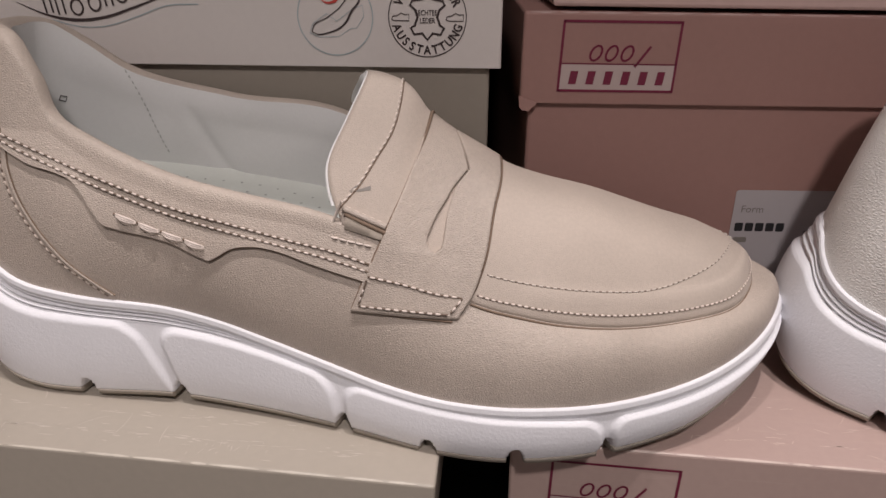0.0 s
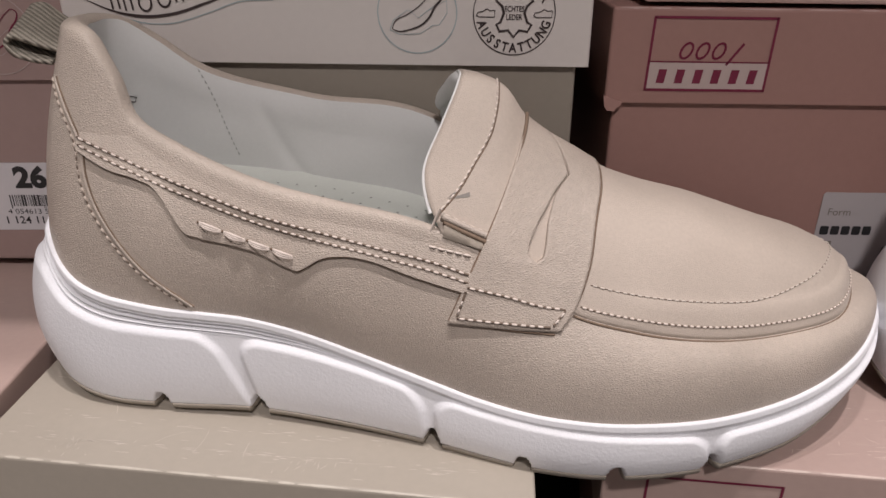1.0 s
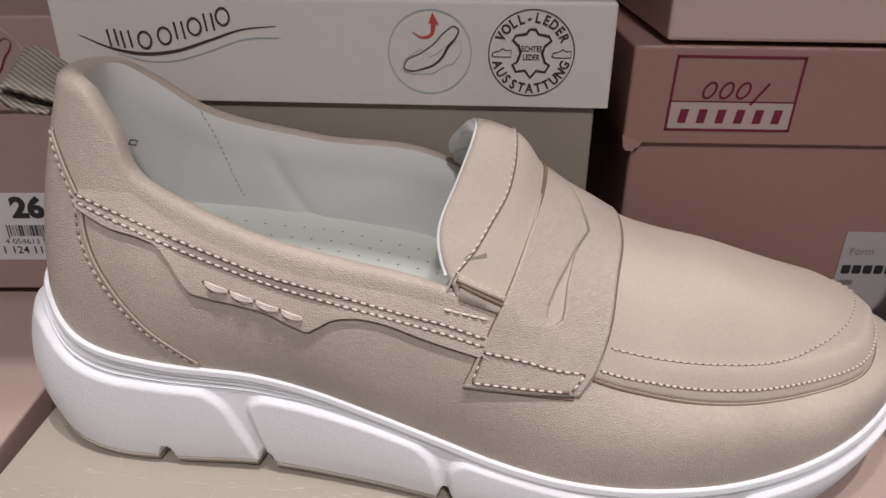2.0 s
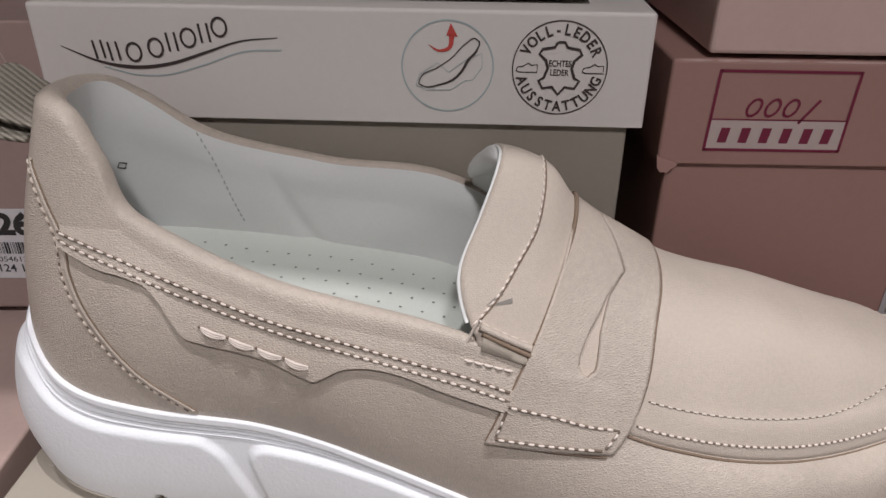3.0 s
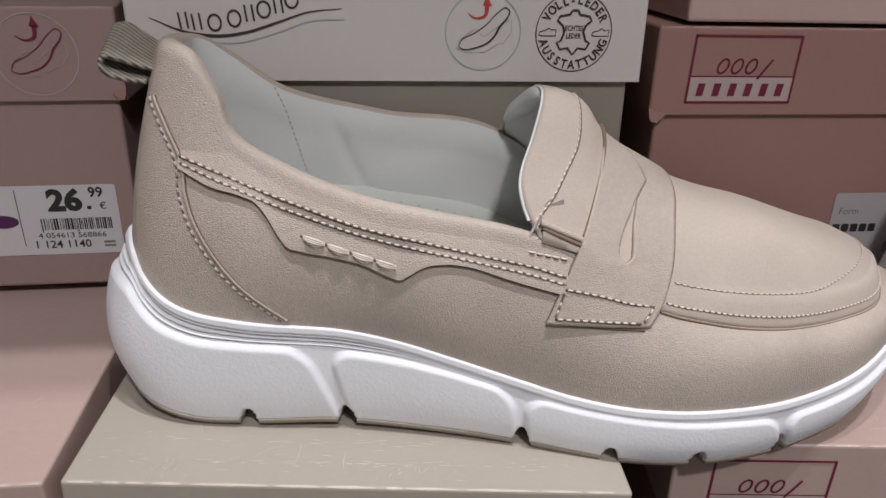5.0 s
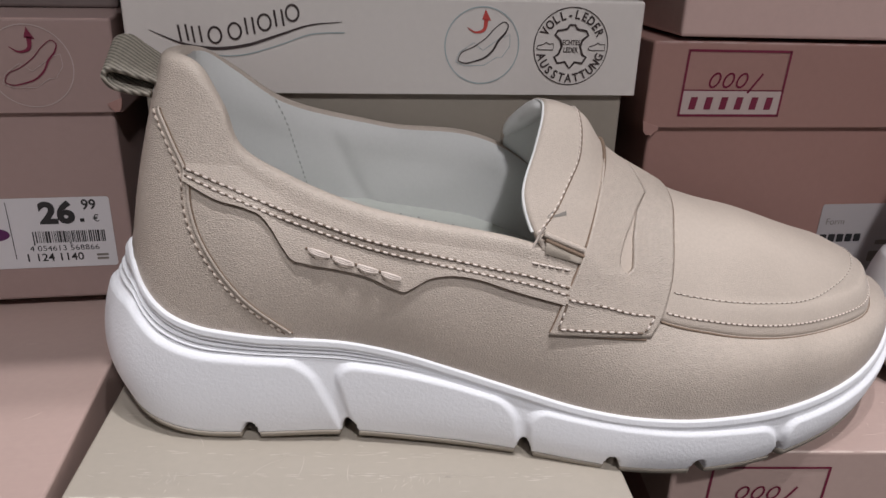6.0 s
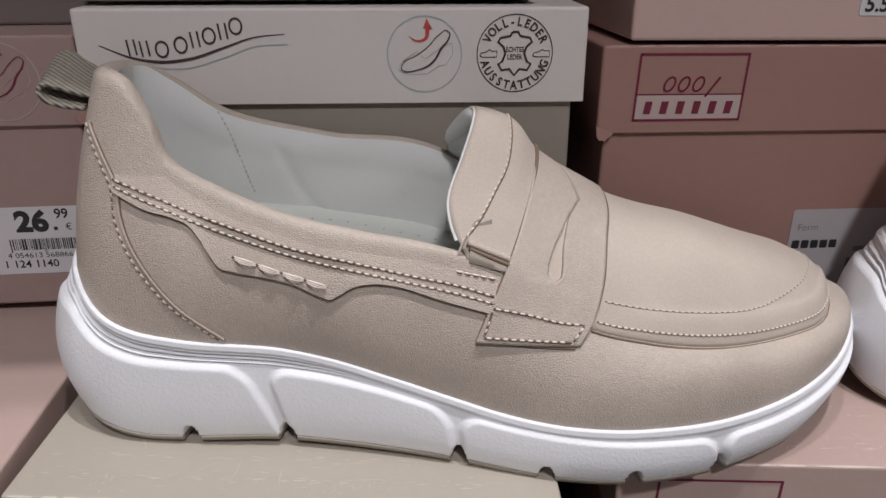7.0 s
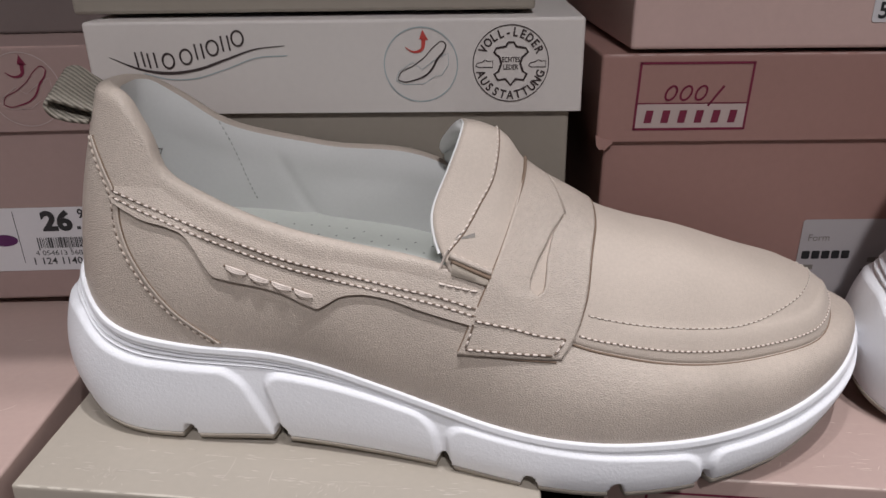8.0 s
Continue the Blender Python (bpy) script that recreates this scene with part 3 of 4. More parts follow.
def on_top(x, y, lift=0.0):
    return cast((x, y, 0.2), (0, 0, -1), lift)


def on_arch(x, phi, lift=0.0):
    """phi: 0 level with the near side, pi / 2 at the crest."""
    way = np.array((0.0, -math.cos(phi), math.sin(phi)))
    return cast(np.array((x, 0.243, 0.030)) + way * 0.12, -way, lift)


def fine(points, pitch):
    """A smooth run of plan points at an even pitch."""
    p = np.array(points, float)
    run = np.concatenate(([0], np.cumsum(np.linalg.norm(np.diff(p, axis=0), axis=1))))
    q = np.arange(0, run[-1], pitch)
    if len(p) < 3:
        return np.stack([np.interp(q, run, p[:, k]) for k in range(p.shape[1])], 1)
    return np.stack([herm(run, p[:, k], q) for k in range(p.shape[1])], 1)


def tube(points, radius, sides=6):
    """Vertices and faces of a cord along points; radius one value or one a point."""
    p = np.array(points, float)
    r = np.broadcast_to(radius, (len(p),))
    t = np.gradient(p, axis=0)
    t /= np.linalg.norm(t, axis=1)[:, None] + 1e-12
    up = np.array([0.1, 0.2, 1.0])
    a = np.cross(t, up)
    a /= np.linalg.norm(a, axis=1)[:, None]
    b = np.cross(t, a)
    ang = np.arange(sides) * 2 * np.pi / sides
    v = p[:, None] + r[:, None, None] * (np.cos(ang)[None, :, None] * a[:, None] + np.sin(ang)[None, :, None] * b[:, None])
    n = len(p)
    return v.reshape(-1, 3), grid_faces(n, sides, True) + [tuple(range(sides)), tuple(reversed(range((n - 1) * sides, n * sides)))]


def stitch_row(name, spots, material, parent, pitch=0.0025, length=0.0021, radius=0.00035, label="", groove=0.0):
    """A row of thread stitches along surface spots (place, normal); each sinks into its holes at both ends."""
    spots = [s for s in spots if s]
    p, nrm = np.array([s[0] for s in spots]), np.array([s[1] for s in spots])
    run = np.concatenate(([0], np.cumsum(np.linalg.norm(np.diff(p, axis=0), axis=1))))
    verts, faces, holes, rims = [], [], [], []
    for k in np.arange(0.0004, run[-1] - length, pitch):
        q = k + np.linspace(0, 1, 5) * length
        c = np.stack([np.interp(q, run, p[:, i]) for i in range(3)], 1)
        m = np.stack([np.interp(q, run, nrm[:, i]) for i in range(3)], 1)
        # the needle hole at the end of the stitch, a bead in the dark gap colour
        spot, n0 = c[-1] + (c[-1] - c[0]) * 0.10, len(holes)
        for d in ((1, 0, 0), (-1, 0, 0), (0, 1, 0), (0, -1, 0), (0, 0, 1), (0, 0, -1)):
            holes.append(spot + np.array(d) * groove * 1.25)
        rims += [(n0 + a, n0 + b, n0 + e) for a, b, e in ((0, 2, 4), (2, 1, 4), (1, 3, 4), (3, 0, 4), (2, 0, 5), (1, 2, 5), (3, 1, 5), (0, 3, 5))]
        c += m * (np.array([-0.00035, 0.00012, 0.00022, 0.00012, -0.00035])[:, None])
        v, f = tube(c, radius * np.array([0.6, 1, 1.1, 1, 0.6]))
        faces += [tuple(i + len(verts) for i in g) for g in f]
        verts += list(v)
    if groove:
        # A dark cord under the thread stands in for shade between stitches.
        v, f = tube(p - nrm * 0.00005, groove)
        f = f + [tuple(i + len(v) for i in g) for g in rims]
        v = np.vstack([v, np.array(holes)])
        mesh_of("stitch_gap_shade", v, f, GAP_SHADE, parent)
    return tagged(mesh_of(name, verts, faces, material, parent, label), kind="stuff")


def cord(name, spots, radius, material, parent, label=""):
    v, f = tube([s[0] for s in spots if s], radius)
    return mesh_of(name, v, f, material, parent, label)


# lower edge of the collar band, in x and z on the near side
BAND = [(-0.1335, 0.0845), (-0.125, 0.0792), (-0.1166, 0.0763), (-0.1125, 0.0742), (-0.1095, 0.0702), (-0.1069, 0.0653), (-0.1046, 0.0618), (-0.1005, 0.0602), (-0.0913, 0.0584),
        (-0.0824, 0.0562), (-0.0735, 0.0522), (-0.0713, 0.0516), (-0.0690, 0.0527), (-0.0643, 0.0555), (-0.0589, 0.0566), (-0.0501, 0.0559), (-0.0396, 0.0527), (-0.032, 0.0505), (-0.0205, 0.0474)]
ROW_A = [(-0.133, 0.0882), (-0.1245, 0.0841), (-0.1163, 0.0801), (-0.0992, 0.0731), (-0.0834, 0.0674), (-0.064, 0.0630), (-0.0464, 0.0593), (-0.0325, 0.0565), (-0.0215, 0.0530)]
ROW_B = [(-0.1329, 0.0861), (-0.1247, 0.0818), (-0.1165, 0.0777), (-0.0993, 0.0707), (-0.0836, 0.0653), (-0.0641, 0.0606), (-0.0465, 0.0571), (-0.0326, 0.0541), (-0.0215, 0.0508)]
HEEL_SEAM = [(-0.1401, 0.1037), (-0.1361, 0.0945), (-0.1331, 0.0870), (-0.1328, 0.0773), (-0.1314, 0.0699), (-0.1276, 0.0608), (-0.1202, 0.0494), (-0.1055, 0.0358)]


def collar_band(thing, leather):
    """The overlay along the collar with its pointed lower edge, stitched twice, and four thick stitches."""
    xs = np.linspace(-0.1335, -0.0205, 240)
    low = herm([b[0] for b in BAND], [b[1] for b in BAND], xs)
    near = np.where((S > 0.05) & (S < 0.6))[0]
    high = np.interp(xs, TOP[near, 0], TOP[near, 2]) - 0.0008
    high = np.minimum(high, 0.0905)
    verts = []
    for x, a, b in zip(xs, low, high):
        for k, v in enumerate((0, 0, 0.004, 0.02, *np.linspace(0.05, 1, 22))):
            lift = -0.0004 if k == 0 else (0.0011 if k == 1 else 0.0014) * (1 - 1.2 * v**1.2)
            s = on_side(x, a + (b - a) * v, lift)
            verts.append(s[0] if s else verts[-1])
    band = mesh_of("collar_band", verts, grid_faces(len(xs), 26, False, True), leather, thing, "beige leather collar overlay with a pointed lower edge")
    # Brown cord: the cut edge together with the shadow painted beneath it.
    cord("raw_edge_shade", [on_side(x, a - 0.0001, 0.0001) for x, a in zip(xs, low)], 0.00042, EDGE, band)
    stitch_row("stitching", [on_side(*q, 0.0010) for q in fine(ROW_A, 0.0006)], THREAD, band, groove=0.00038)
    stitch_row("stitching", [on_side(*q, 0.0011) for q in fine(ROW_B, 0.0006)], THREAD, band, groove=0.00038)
    for a, b in (((-0.0993, 0.0647), (-0.0931, 0.0625)), ((-0.0922, 0.0622), (-0.0861, 0.0601)), ((-0.0850, 0.0598), (-0.0790, 0.0580)), ((-0.0780, 0.0577), (-0.0722, 0.0559))):
        verts, faces = [], []
        for lane in (-0.00055, 0.0, 0.00055):
            pts = []
            for t in np.linspace(0, 1, 9):
                s = on_side(a[0] + (b[0] - a[0]) * t + lane * 0.3 * math.sin(math.pi * t), a[1] + (b[1] - a[1]) * t + lane * (0.55 + 0.4 * math.sin(math.pi * t)), 0.0018 + 0.0011 * math.sin(math.pi * t))
                pts.append(s[0])
            v, f = tube(pts, 0.00036 * np.array([0.5, 0.9, 1.1, 1.2, 1.2, 1.2, 1.1, 0.9, 0.5]), 8)
            faces += [tuple(i + len(verts) for i in g) for g in f]
            verts += list(v)
        mesh_of("thick_stitch", verts, faces, THREAD, band, "thick cream stitch of three strands")
        hole = on_side(a[0] - 0.0005, a[1] + 0.0002, 0.0014)[0]
        bm = bmesh.new()
        bmesh.ops.create_uvsphere(bm, u_segments=8, v_segments=6, radius=0.0004, matrix=Matrix.Translation(hole))
        part("stitch_hole", bm, EDGE, band)


def heel_seam(thing, leather):
    run = fine(HEEL_SEAM, 0.0010)
    seam = cord("heel_seam", [on_side(x, z, 0.0001) for x, z in run], 0.0006, leather, thing, "raised leather seam curving down from the heel")
    cord("raw_edge_shade", [on_side(x + 0.0007, z - 0.0001, 0.0001) for x, z in run], 0.0003, EDGE, seam)
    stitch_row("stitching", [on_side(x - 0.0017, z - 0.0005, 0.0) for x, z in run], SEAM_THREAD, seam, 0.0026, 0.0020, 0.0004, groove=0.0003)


STRAP_L = ((0.10, 0.211, 0.424, 0.663, 0.975, 1.177, 1.328, 1.571), (-0.0295, -0.0273, -0.0232, -0.0178, -0.0110, -0.0070, -0.0046, -0.0030))
STRAP_R = ((0.10, 0.154, 0.332, 0.499, 0.89, 1.116, 1.217, 1.571), (0.0026, 0.0037, 0.0091, 0.0120, 0.0155, 0.0178, 0.0183, 0.0188))
SLOT = ((0.585, 0.592, 0.606, 0.64, 0.69, 0.82, 0.94, 1.0, 1.06, 1.134, 1.27, 1.45, 1.571),
        (-0.0022, -0.0033, -0.0041, -0.0047, -0.0045, -0.0019, 0.0016, 0.0030, 0.0052, 0.0079, 0.0066, 0.0046, 0.0042),
        (-0.0022, -0.0011, -0.0004, 0.0001, 0.0005, 0.0012, 0.0028, 0.0038, 0.0057, 0.0085, 0.0071, 0.0051, 0.0047))


def saddle(thing, leather):
    """The strap across the instep with its cut-out."""
    half = lambda phi: phi if phi < math.pi / 2 else math.pi - phi
    faces, rows, side = [], 170, 22
    far = np.zeros((rows, 2 * side))
    at = np.zeros((rows, 2 * side, 2))
    for r in range(rows):
        for k in range(2 * side):
            phi = 0.18 + (math.pi - 0.46) * r / (rows - 1)
            h = half(phi)
            xl, xr = float(herm(*STRAP_L, [h])[0]), float(herm(*STRAP_R, [h])[0])
            sl, sr = np.interp(h, SLOT[0], SLOT[1]), np.interp(h, SLOT[0], SLOT[2])
            if h < SLOT[0][0]:
                sl = sr = SLOT[1][0] + ((xl + xr) / 2 - SLOT[1][0]) * step(SLOT[0][0] - h, 0, 0.4)
            x = xl + (sl - xl) * k / (side - 1) if k < side else sr + (xr - sr) * (k - side) / (side - 1)
            phi += (0.025 - 0.05 * (x - xl) / (xr - xl)) * max(0, 1 - r / 20)
            s = on_arch(x, phi, 0.0)
            at[r, k] = x, phi
            far[r, k] = math.hypot(s[0][1] - 0.243, s[0][2] - 0.03) if s else far[max(r - 1, 0), k]
    # leather bridges small steps below it
    pad = np.pad(far, ((12, 12), (0, 0)), "edge")
    far = np.median(np.stack([pad[d:d + rows] for d in range(25)]), axis=0)
    for _ in range(3):
        pad = np.pad(far, ((5, 5), (0, 0)), "edge")
        far = sum(pad[d:d + rows] * w for d, w in zip(range(11), (0.02, 0.05, 0.09, 0.12, 0.14, 0.16, 0.14, 0.12, 0.09, 0.05, 0.02)))
    closed = np.array([half(0.18 + (math.pi - 0.46) * r / (rows - 1)) < SLOT[0][0] for r in range(rows)])
    far[closed, side - 1] = far[closed, side] = (far[closed, side - 2] + far[closed, side + 1]) / 2
    far += 0.0013
    verts = np.stack([at[..., 0], 0.243 - np.cos(at[..., 1]) * far, 0.03 + np.sin(at[..., 1]) * far], -1).reshape(-1, 3)
    cols = 2 * side
    for r in range(rows - 1):
        h = half(0.18 + (math.pi - 0.46) * (r + 0.5) / (rows - 1))
        for c in range(cols - 1):
            if c == side - 1 and h > SLOT[0][0] - 0.004:
                continue
            faces.append((r * cols + c, r * cols + c + 1, (r + 1) * cols + c + 1, (r + 1) * cols + c))
    ob = mesh_of("saddle_strap", verts, faces, leather, thing, "beige leather penny strap with a slit cut-out")
    bm = bmesh.new()
    bm.from_mesh(ob.data)
    bmesh.ops.remove_doubles(bm, verts=bm.verts, dist=0.00002)
    bm.to_mesh(ob.data)
    bm.free()
    smooth(ob)
    thick = ob.modifiers.new("thickness", "SOLIDIFY")
    thick.thickness, thick.offset = 0.0016, -1
    edge = [on_arch(float(herm(*STRAP_R, [half(p)])[0]) + 0.0003, p, 0.0003) for p in np.linspace(0.2, 2.6, 120)]
    cord("raw_edge_shade", edge, 0.00035, EDGE, ob)
    edge = [on_arch(float(herm(*STRAP_L, [half(p)])[0]) - 0.0003, p, 0.0003) for p in np.linspace(0.22, 2.6, 120)]
    cord("raw_edge_shade", edge, 0.00035, EDGE, ob)
    # A thicker dark cord paints the shadow groove between strap and tongue.
    edge = [on_arch(float(herm(*STRAP_L, [half(p)])[0]) - 0.0002, p, 0.0006) for p in np.linspace(0.75, 2.0, 60)]
    cord("raw_edge_shade", edge, 0.00050, EDGE, ob)
    edge = [on_side(*q, 0.0003) for q in fine([(-0.0275, 0.0393), (-0.012, 0.0380), (0.0032, 0.0366)], 0.0008)]
    cord("raw_edge_shade", edge, 0.00035, EDGE, ob)
    for run in ([(-0.0250, 0.0411), (-0.012, 0.0401), (0.0018, 0.0385)], [(-0.0222, 0.0498), (-0.0119, 0.0474), (-0.0013, 0.0440), (0.0060, 0.0425)],
                [(-0.0250, 0.0418), (-0.0225, 0.0490)], [(0.0022, 0.0390), (0.0056, 0.0424)]):
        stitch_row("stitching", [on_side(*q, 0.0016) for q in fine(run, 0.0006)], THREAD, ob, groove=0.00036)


def apron_seams(thing, suede):
    """Stitching round the apron: a fine row inside the puffed roll and one along its edge."""
    keep = np.where(np.abs(S) > 0.53)[0]
    c = TOP[keep]
    t = np.gradient(c[:, :2], axis=0)
    t /= np.linalg.norm(t, axis=1)[:, None]
    inward = np.stack([-t[:, 1], t[:, 0]], 1)
    for inset, name, pitch in ((0.0047, "stitching", 0.0022), (0.0008, "stitching", 0.0020)):
        wide = inset + (0.0045 * step(c[:, 0], 0.06, 0.105) - 0.0005 if inset > 0.004 else 0.0)
        q = c[:, :2] + inward * (wide * np.ones(len(c)))[:, None]
        q = np.stack([np.convolve(np.pad(q[:, k], 6, "edge"), np.ones(13) / 13, "valid") for k in (0, 1)], 1)
        spots = [on_top(x, y, 0.0) for x, y in q if x > (0.013 if inset > 0.004 else 0.010)]
        stitch_row(name, spots, FINE_THREAD if inset > 0.004 else THREAD, thing, pitch, pitch * 0.78, 0.00024 if inset > 0.004 else 0.00032, groove=0.00022 if inset > 0.004 else 0.00032)
    near = c[(c[:, 0] > 0.008) & (S[keep] > 0)]
    cord("raw_edge_shade", [(p + np.array([0, -0.0005, -0.0004]), 0) for p in near], 0.00040, EDGE, thing)


def throat(thing, leather, lining):
    """The padded tongue top with its seam, the elastic gore and the flap beside it."""
    seam = [(-0.0314, 0.0698, 0.2063), (-0.026, 0.0752, 0.2097), (-0.0203, 0.0829, 0.2153), (-0.0159, 0.0889, 0.2207), (-0.0138, 0.0945, 0.2265)]
    phis = [math.atan2(z - 0.03, 0.243 - y) for _, z, y in seam] + [1.571, 1.9, 2.2]
    xs = [p[0] for p in seam] + [-0.0128, -0.014, -0.018]
    q = np.linspace(phis[0], phis[-1], 90)
    line = [on_arch(float(x), p, 0.0001) for x, p in zip(herm(phis, xs, q), q)]
    stitch_row("stitching", line, THREAD, thing, 0.0021, 0.0016, 0.0003)
    # The seam's groove is a dark cord, its shade put into the colour.
    groove = [on_arch(float(x) + 0.0006, p, 0.0) for x, p in zip(herm(phis, xs, q), q)]
    cord("tongue_groove", groove, 0.00025, EDGE, thing)
    # white piping along the rear edge of the tongue
    rim = APRON_ROWS[0]
    cord("tongue_piping", [(p + np.array([-0.0004, 0, -0.0008]), 0) for p in rim[4:44]], 0.0005, lining, thing, "white piping on the tongue edge")
    # elastic gore
    verts, n, m = [], 24, 9
    for i in range(n):
        u = i / (n - 1)
        top, low = np.array((-0.0288 + 0.0108 * u, 0.0668 - 0.0046 * u)), np.array((-0.0292 + 0.0112 * u, 0.0632 - 0.0032 * u))
        for k in range(m):
            x, z = low + (top - low) * k / (m - 1)
            s = on_side(x, z, 0.0006 + 0.0003 * (k % 2))
            verts.append(s[0] if s else verts[-1])
    mesh_of("elastic_gore", verts, grid_faces(n, m, False, True), GORE, thing, "ribbed grey-beige elastic beside the tongue")
    cord("flap_hem", [on_side(-0.0296 + 0.0125 * u, 0.0686 - 0.0052 * u, 0.0009) for u in np.linspace(0, 1, 24)], 0.0010, leather, thing, "rolled hem of the leather flap")
    # Dark cord painting the shade below the flap's hem.
    cord("raw_edge_shade", [on_side(-0.0290 + 0.0118 * u, 0.0671 - 0.0052 * u, 0.0006) for u in np.linspace(0, 1, 24)], 0.00075, EDGE, thing)
    cord("loose_thread", [(np.array(q), 0) for q in fine([(-0.0330, 0.2062, 0.0642), (-0.0318, 0.2060, 0.0670), (-0.0306, 0.2056, 0.0700), (-0.0294, 0.2050, 0.0722)], 0.0006)], 0.00042, THREAD, thing, "loose white thread at the foot of the tongue")
    rim = APRON_ROWS[0][37:64]
    u = np.linspace(0, 1, len(rim))
    v, f = tube([p + np.array((0.0004, -0.0022, -0.0030)) for p in rim], 0.0006 + 0.0030 * np.sin(np.pi * u) ** 0.7, 12)
    mesh_of("tongue_padding", v, f, lining, thing, "pale padded roll under the tongue")
    stitch_row("stitching", [on_side(-0.0292 + 0.0120 * u, 0.0692 - 0.0050 * u, 0.0002) for u in np.linspace(0, 1, 40)], THREAD, thing)
    stitch_row("stitching", [on_side(-0.0335 + 0.0140 * u, 0.0608 - 0.0030 * u, 0.0004) for u in np.linspace(0, 1, 40)], THREAD, thing)
    # small printed emblem
    for a, b, w in (((-0.0283, 0.0728), (-0.0238, 0.0756), 0.0009), ((-0.0283, 0.0728), (-0.0215, 0.0738), 0.0010)):
        pts = []
        for t in (0.1, 0.4, 0.7, 1.0):
            x, z = a[0] + (b[0] - a[0]) * t, a[1] + (b[1] - a[1]) * t
            for d in (-1, 1):
                pts.append(on_side(x, z + d * w * t * 0.6, 0.00012)[0])
        mesh_of("printed_emblem", pts, [(2 * i, 2 * i + 1, 2 * i + 3, 2 * i + 2) for i in range(3)], PRINT_GREY, thing)


def pull_loop(thing):
    """Woven loop at the top of the heel."""
    near = [(-0.1395, 0.1096), (-0.1454, 0.1113), (-0.1500, 0.1128), (-0.1538, 0.1134), (-0.1550, 0.1118), (-0.1538, 0.1090), (-0.1500, 0.1074), (-0.1425, 0.1062)]
    far = [(-0.1395, 0.1130), (-0.1460, 0.1178), (-0.1500, 0.1206), (-0.1538, 0.1200), (-0.1552, 0.1176), (-0.1540, 0.1150), (-0.1500, 0.1128), (-0.1425, 0.1105)]
    a, b = fine(near, 0.0004), fine(far, 0.0004)
    n = min(len(a), len(b))
    a, b = a[np.linspace(0, len(a) - 1, n).astype(int)], b[np.linspace(0, len(b) - 1, n).astype(int)]
    verts, cols = [], 85
    for i in range(n):
        for k in range(cols):
            u = k / (cols - 1)
            x, z = a[i] + (b[i] - a[i]) * u
            rib = 0.00012 * math.cos(u * 2 * math.pi * 12) * (0.75 + 0.25 * math.cos(i * 1.9 + round(u * 12) * 2.0))
            verts.append((x - rib, 0.2335 + 0.0175 * u, z + rib))
    ob = mesh_of("pull_loop", verts, grid_faces(n, cols, False), WEBBING, thing, "ribbed grey-beige woven pull loop")
    thick = ob.modifiers.new("thickness", "SOLIDIFY")
    thick.thickness, thick.offset = 0.0013, 0


def inside_marks(thing):
    """Perforated footbed, and the seam and size mark in the lining."""
    verts, faces = [], []
    for i in range(20):
        for k in range(7):
            x, y = -0.1245 + 0.0064 * i + (0.0032 if k % 2 else 0), 0.2215 + 0.0062 * k + 0.0008 * math.sin(i * 0.9)
            if y > 0.2615 - 0.5 * max(0, -0.108 - x) or y < 0.2215 + 0.6 * max(0, -0.112 - x) or x > -0.022:
                continue
            spot = FOOTBED[-1].ray_cast(Vector((x, y, 0.15)), Vector((0, 0, -1)))[0]
            if spot is None:
                continue
            z = spot.z + 0.00035
            c = len(verts)
            for a in range(8):
                verts.append((x + 0.00048 * math.cos(a * math.pi / 4), y + 0.00048 * math.sin(a * math.pi / 4), z))
            faces.append(tuple(range(c, c + 8)))
    seam = [(-0.1092, 0.2606, 0.1005), (-0.1062, 0.2610, 0.0934), (-0.1030, 0.2615, 0.0814), (-0.0997, 0.2624, 0.0676)]

    def on_lining(x, z, lift):
        place = INSIDE[-1].ray_cast(Vector((x, 0.243, z)), Vector((0, 1, 0)))[0]
        return np.array((x, place.y - lift, z)) if place else None
    spots = [on_lining(q[0], q[2], 0.0001) for q in fine(seam, 0.0008)]
    stitch_row("lining_seam", [(q, np.array((0, -1.0, 0))) for q in spots if q is not None], SEAM_GREY, thing, 0.0021, 0.0012, 0.00022)
    spots = [on_lining(-0.1310 + a, 0.0898 + b, 0.0002) for a, b in ((-0.0012, -0.0004), (-0.0004, 0.0012), (0.0012, 0.0006), (0.0004, -0.0011), (-0.0012, -0.0004))]
    v, f = tube([q for q in spots if q is not None], 0.00018)
    mesh_of("size_mark", v, f, INK, thing)
    tagged(mesh_of("perforation", verts, faces, HOLE, thing, soft=False), kind="stuff")


def trimmings(thing, leather, suede, loop):
    collar_band(thing, leather)
    heel_seam(thing, leather)
    saddle(thing, leather)
    apron_seams(thing, suede)
    throat(thing, leather, LINING)
    if loop:
        pull_loop(thing)
    inside_marks(thing)


def loafer(m, leather, suede, label, loop):
    thing = new("loafer")
    tagged(thing, label, "shoe", "shoes on the boxes")
    sole(thing, FOAM, RUBBER)
    shell(thing, leather, LINING)
    apron(thing, suede, LINING)
    trimmings(thing, leather, suede, loop)
    thing.matrix_world = m
    return thing


beige = loafer(Matrix(), LEATHER, SUEDE, "beige leather penny loafer with thick white sole on shoe boxes", True)
white = loafer(Matrix.Translation((0.1265, 0.2595, -0.0083)) @ pose(0, 0, 0, 0, 0, -38) @ Matrix.Translation((0.1695, -0.243, 0)), WHITE_LEATHER, WHITE_LEATHER, "white leather slip-on shoe with thick white sole on the pink box", False)


# ---- printing on the boxes; x along a box front, z down from its lid's top ----
ON_LID, ON_BODY = -0.00025, 0.0016


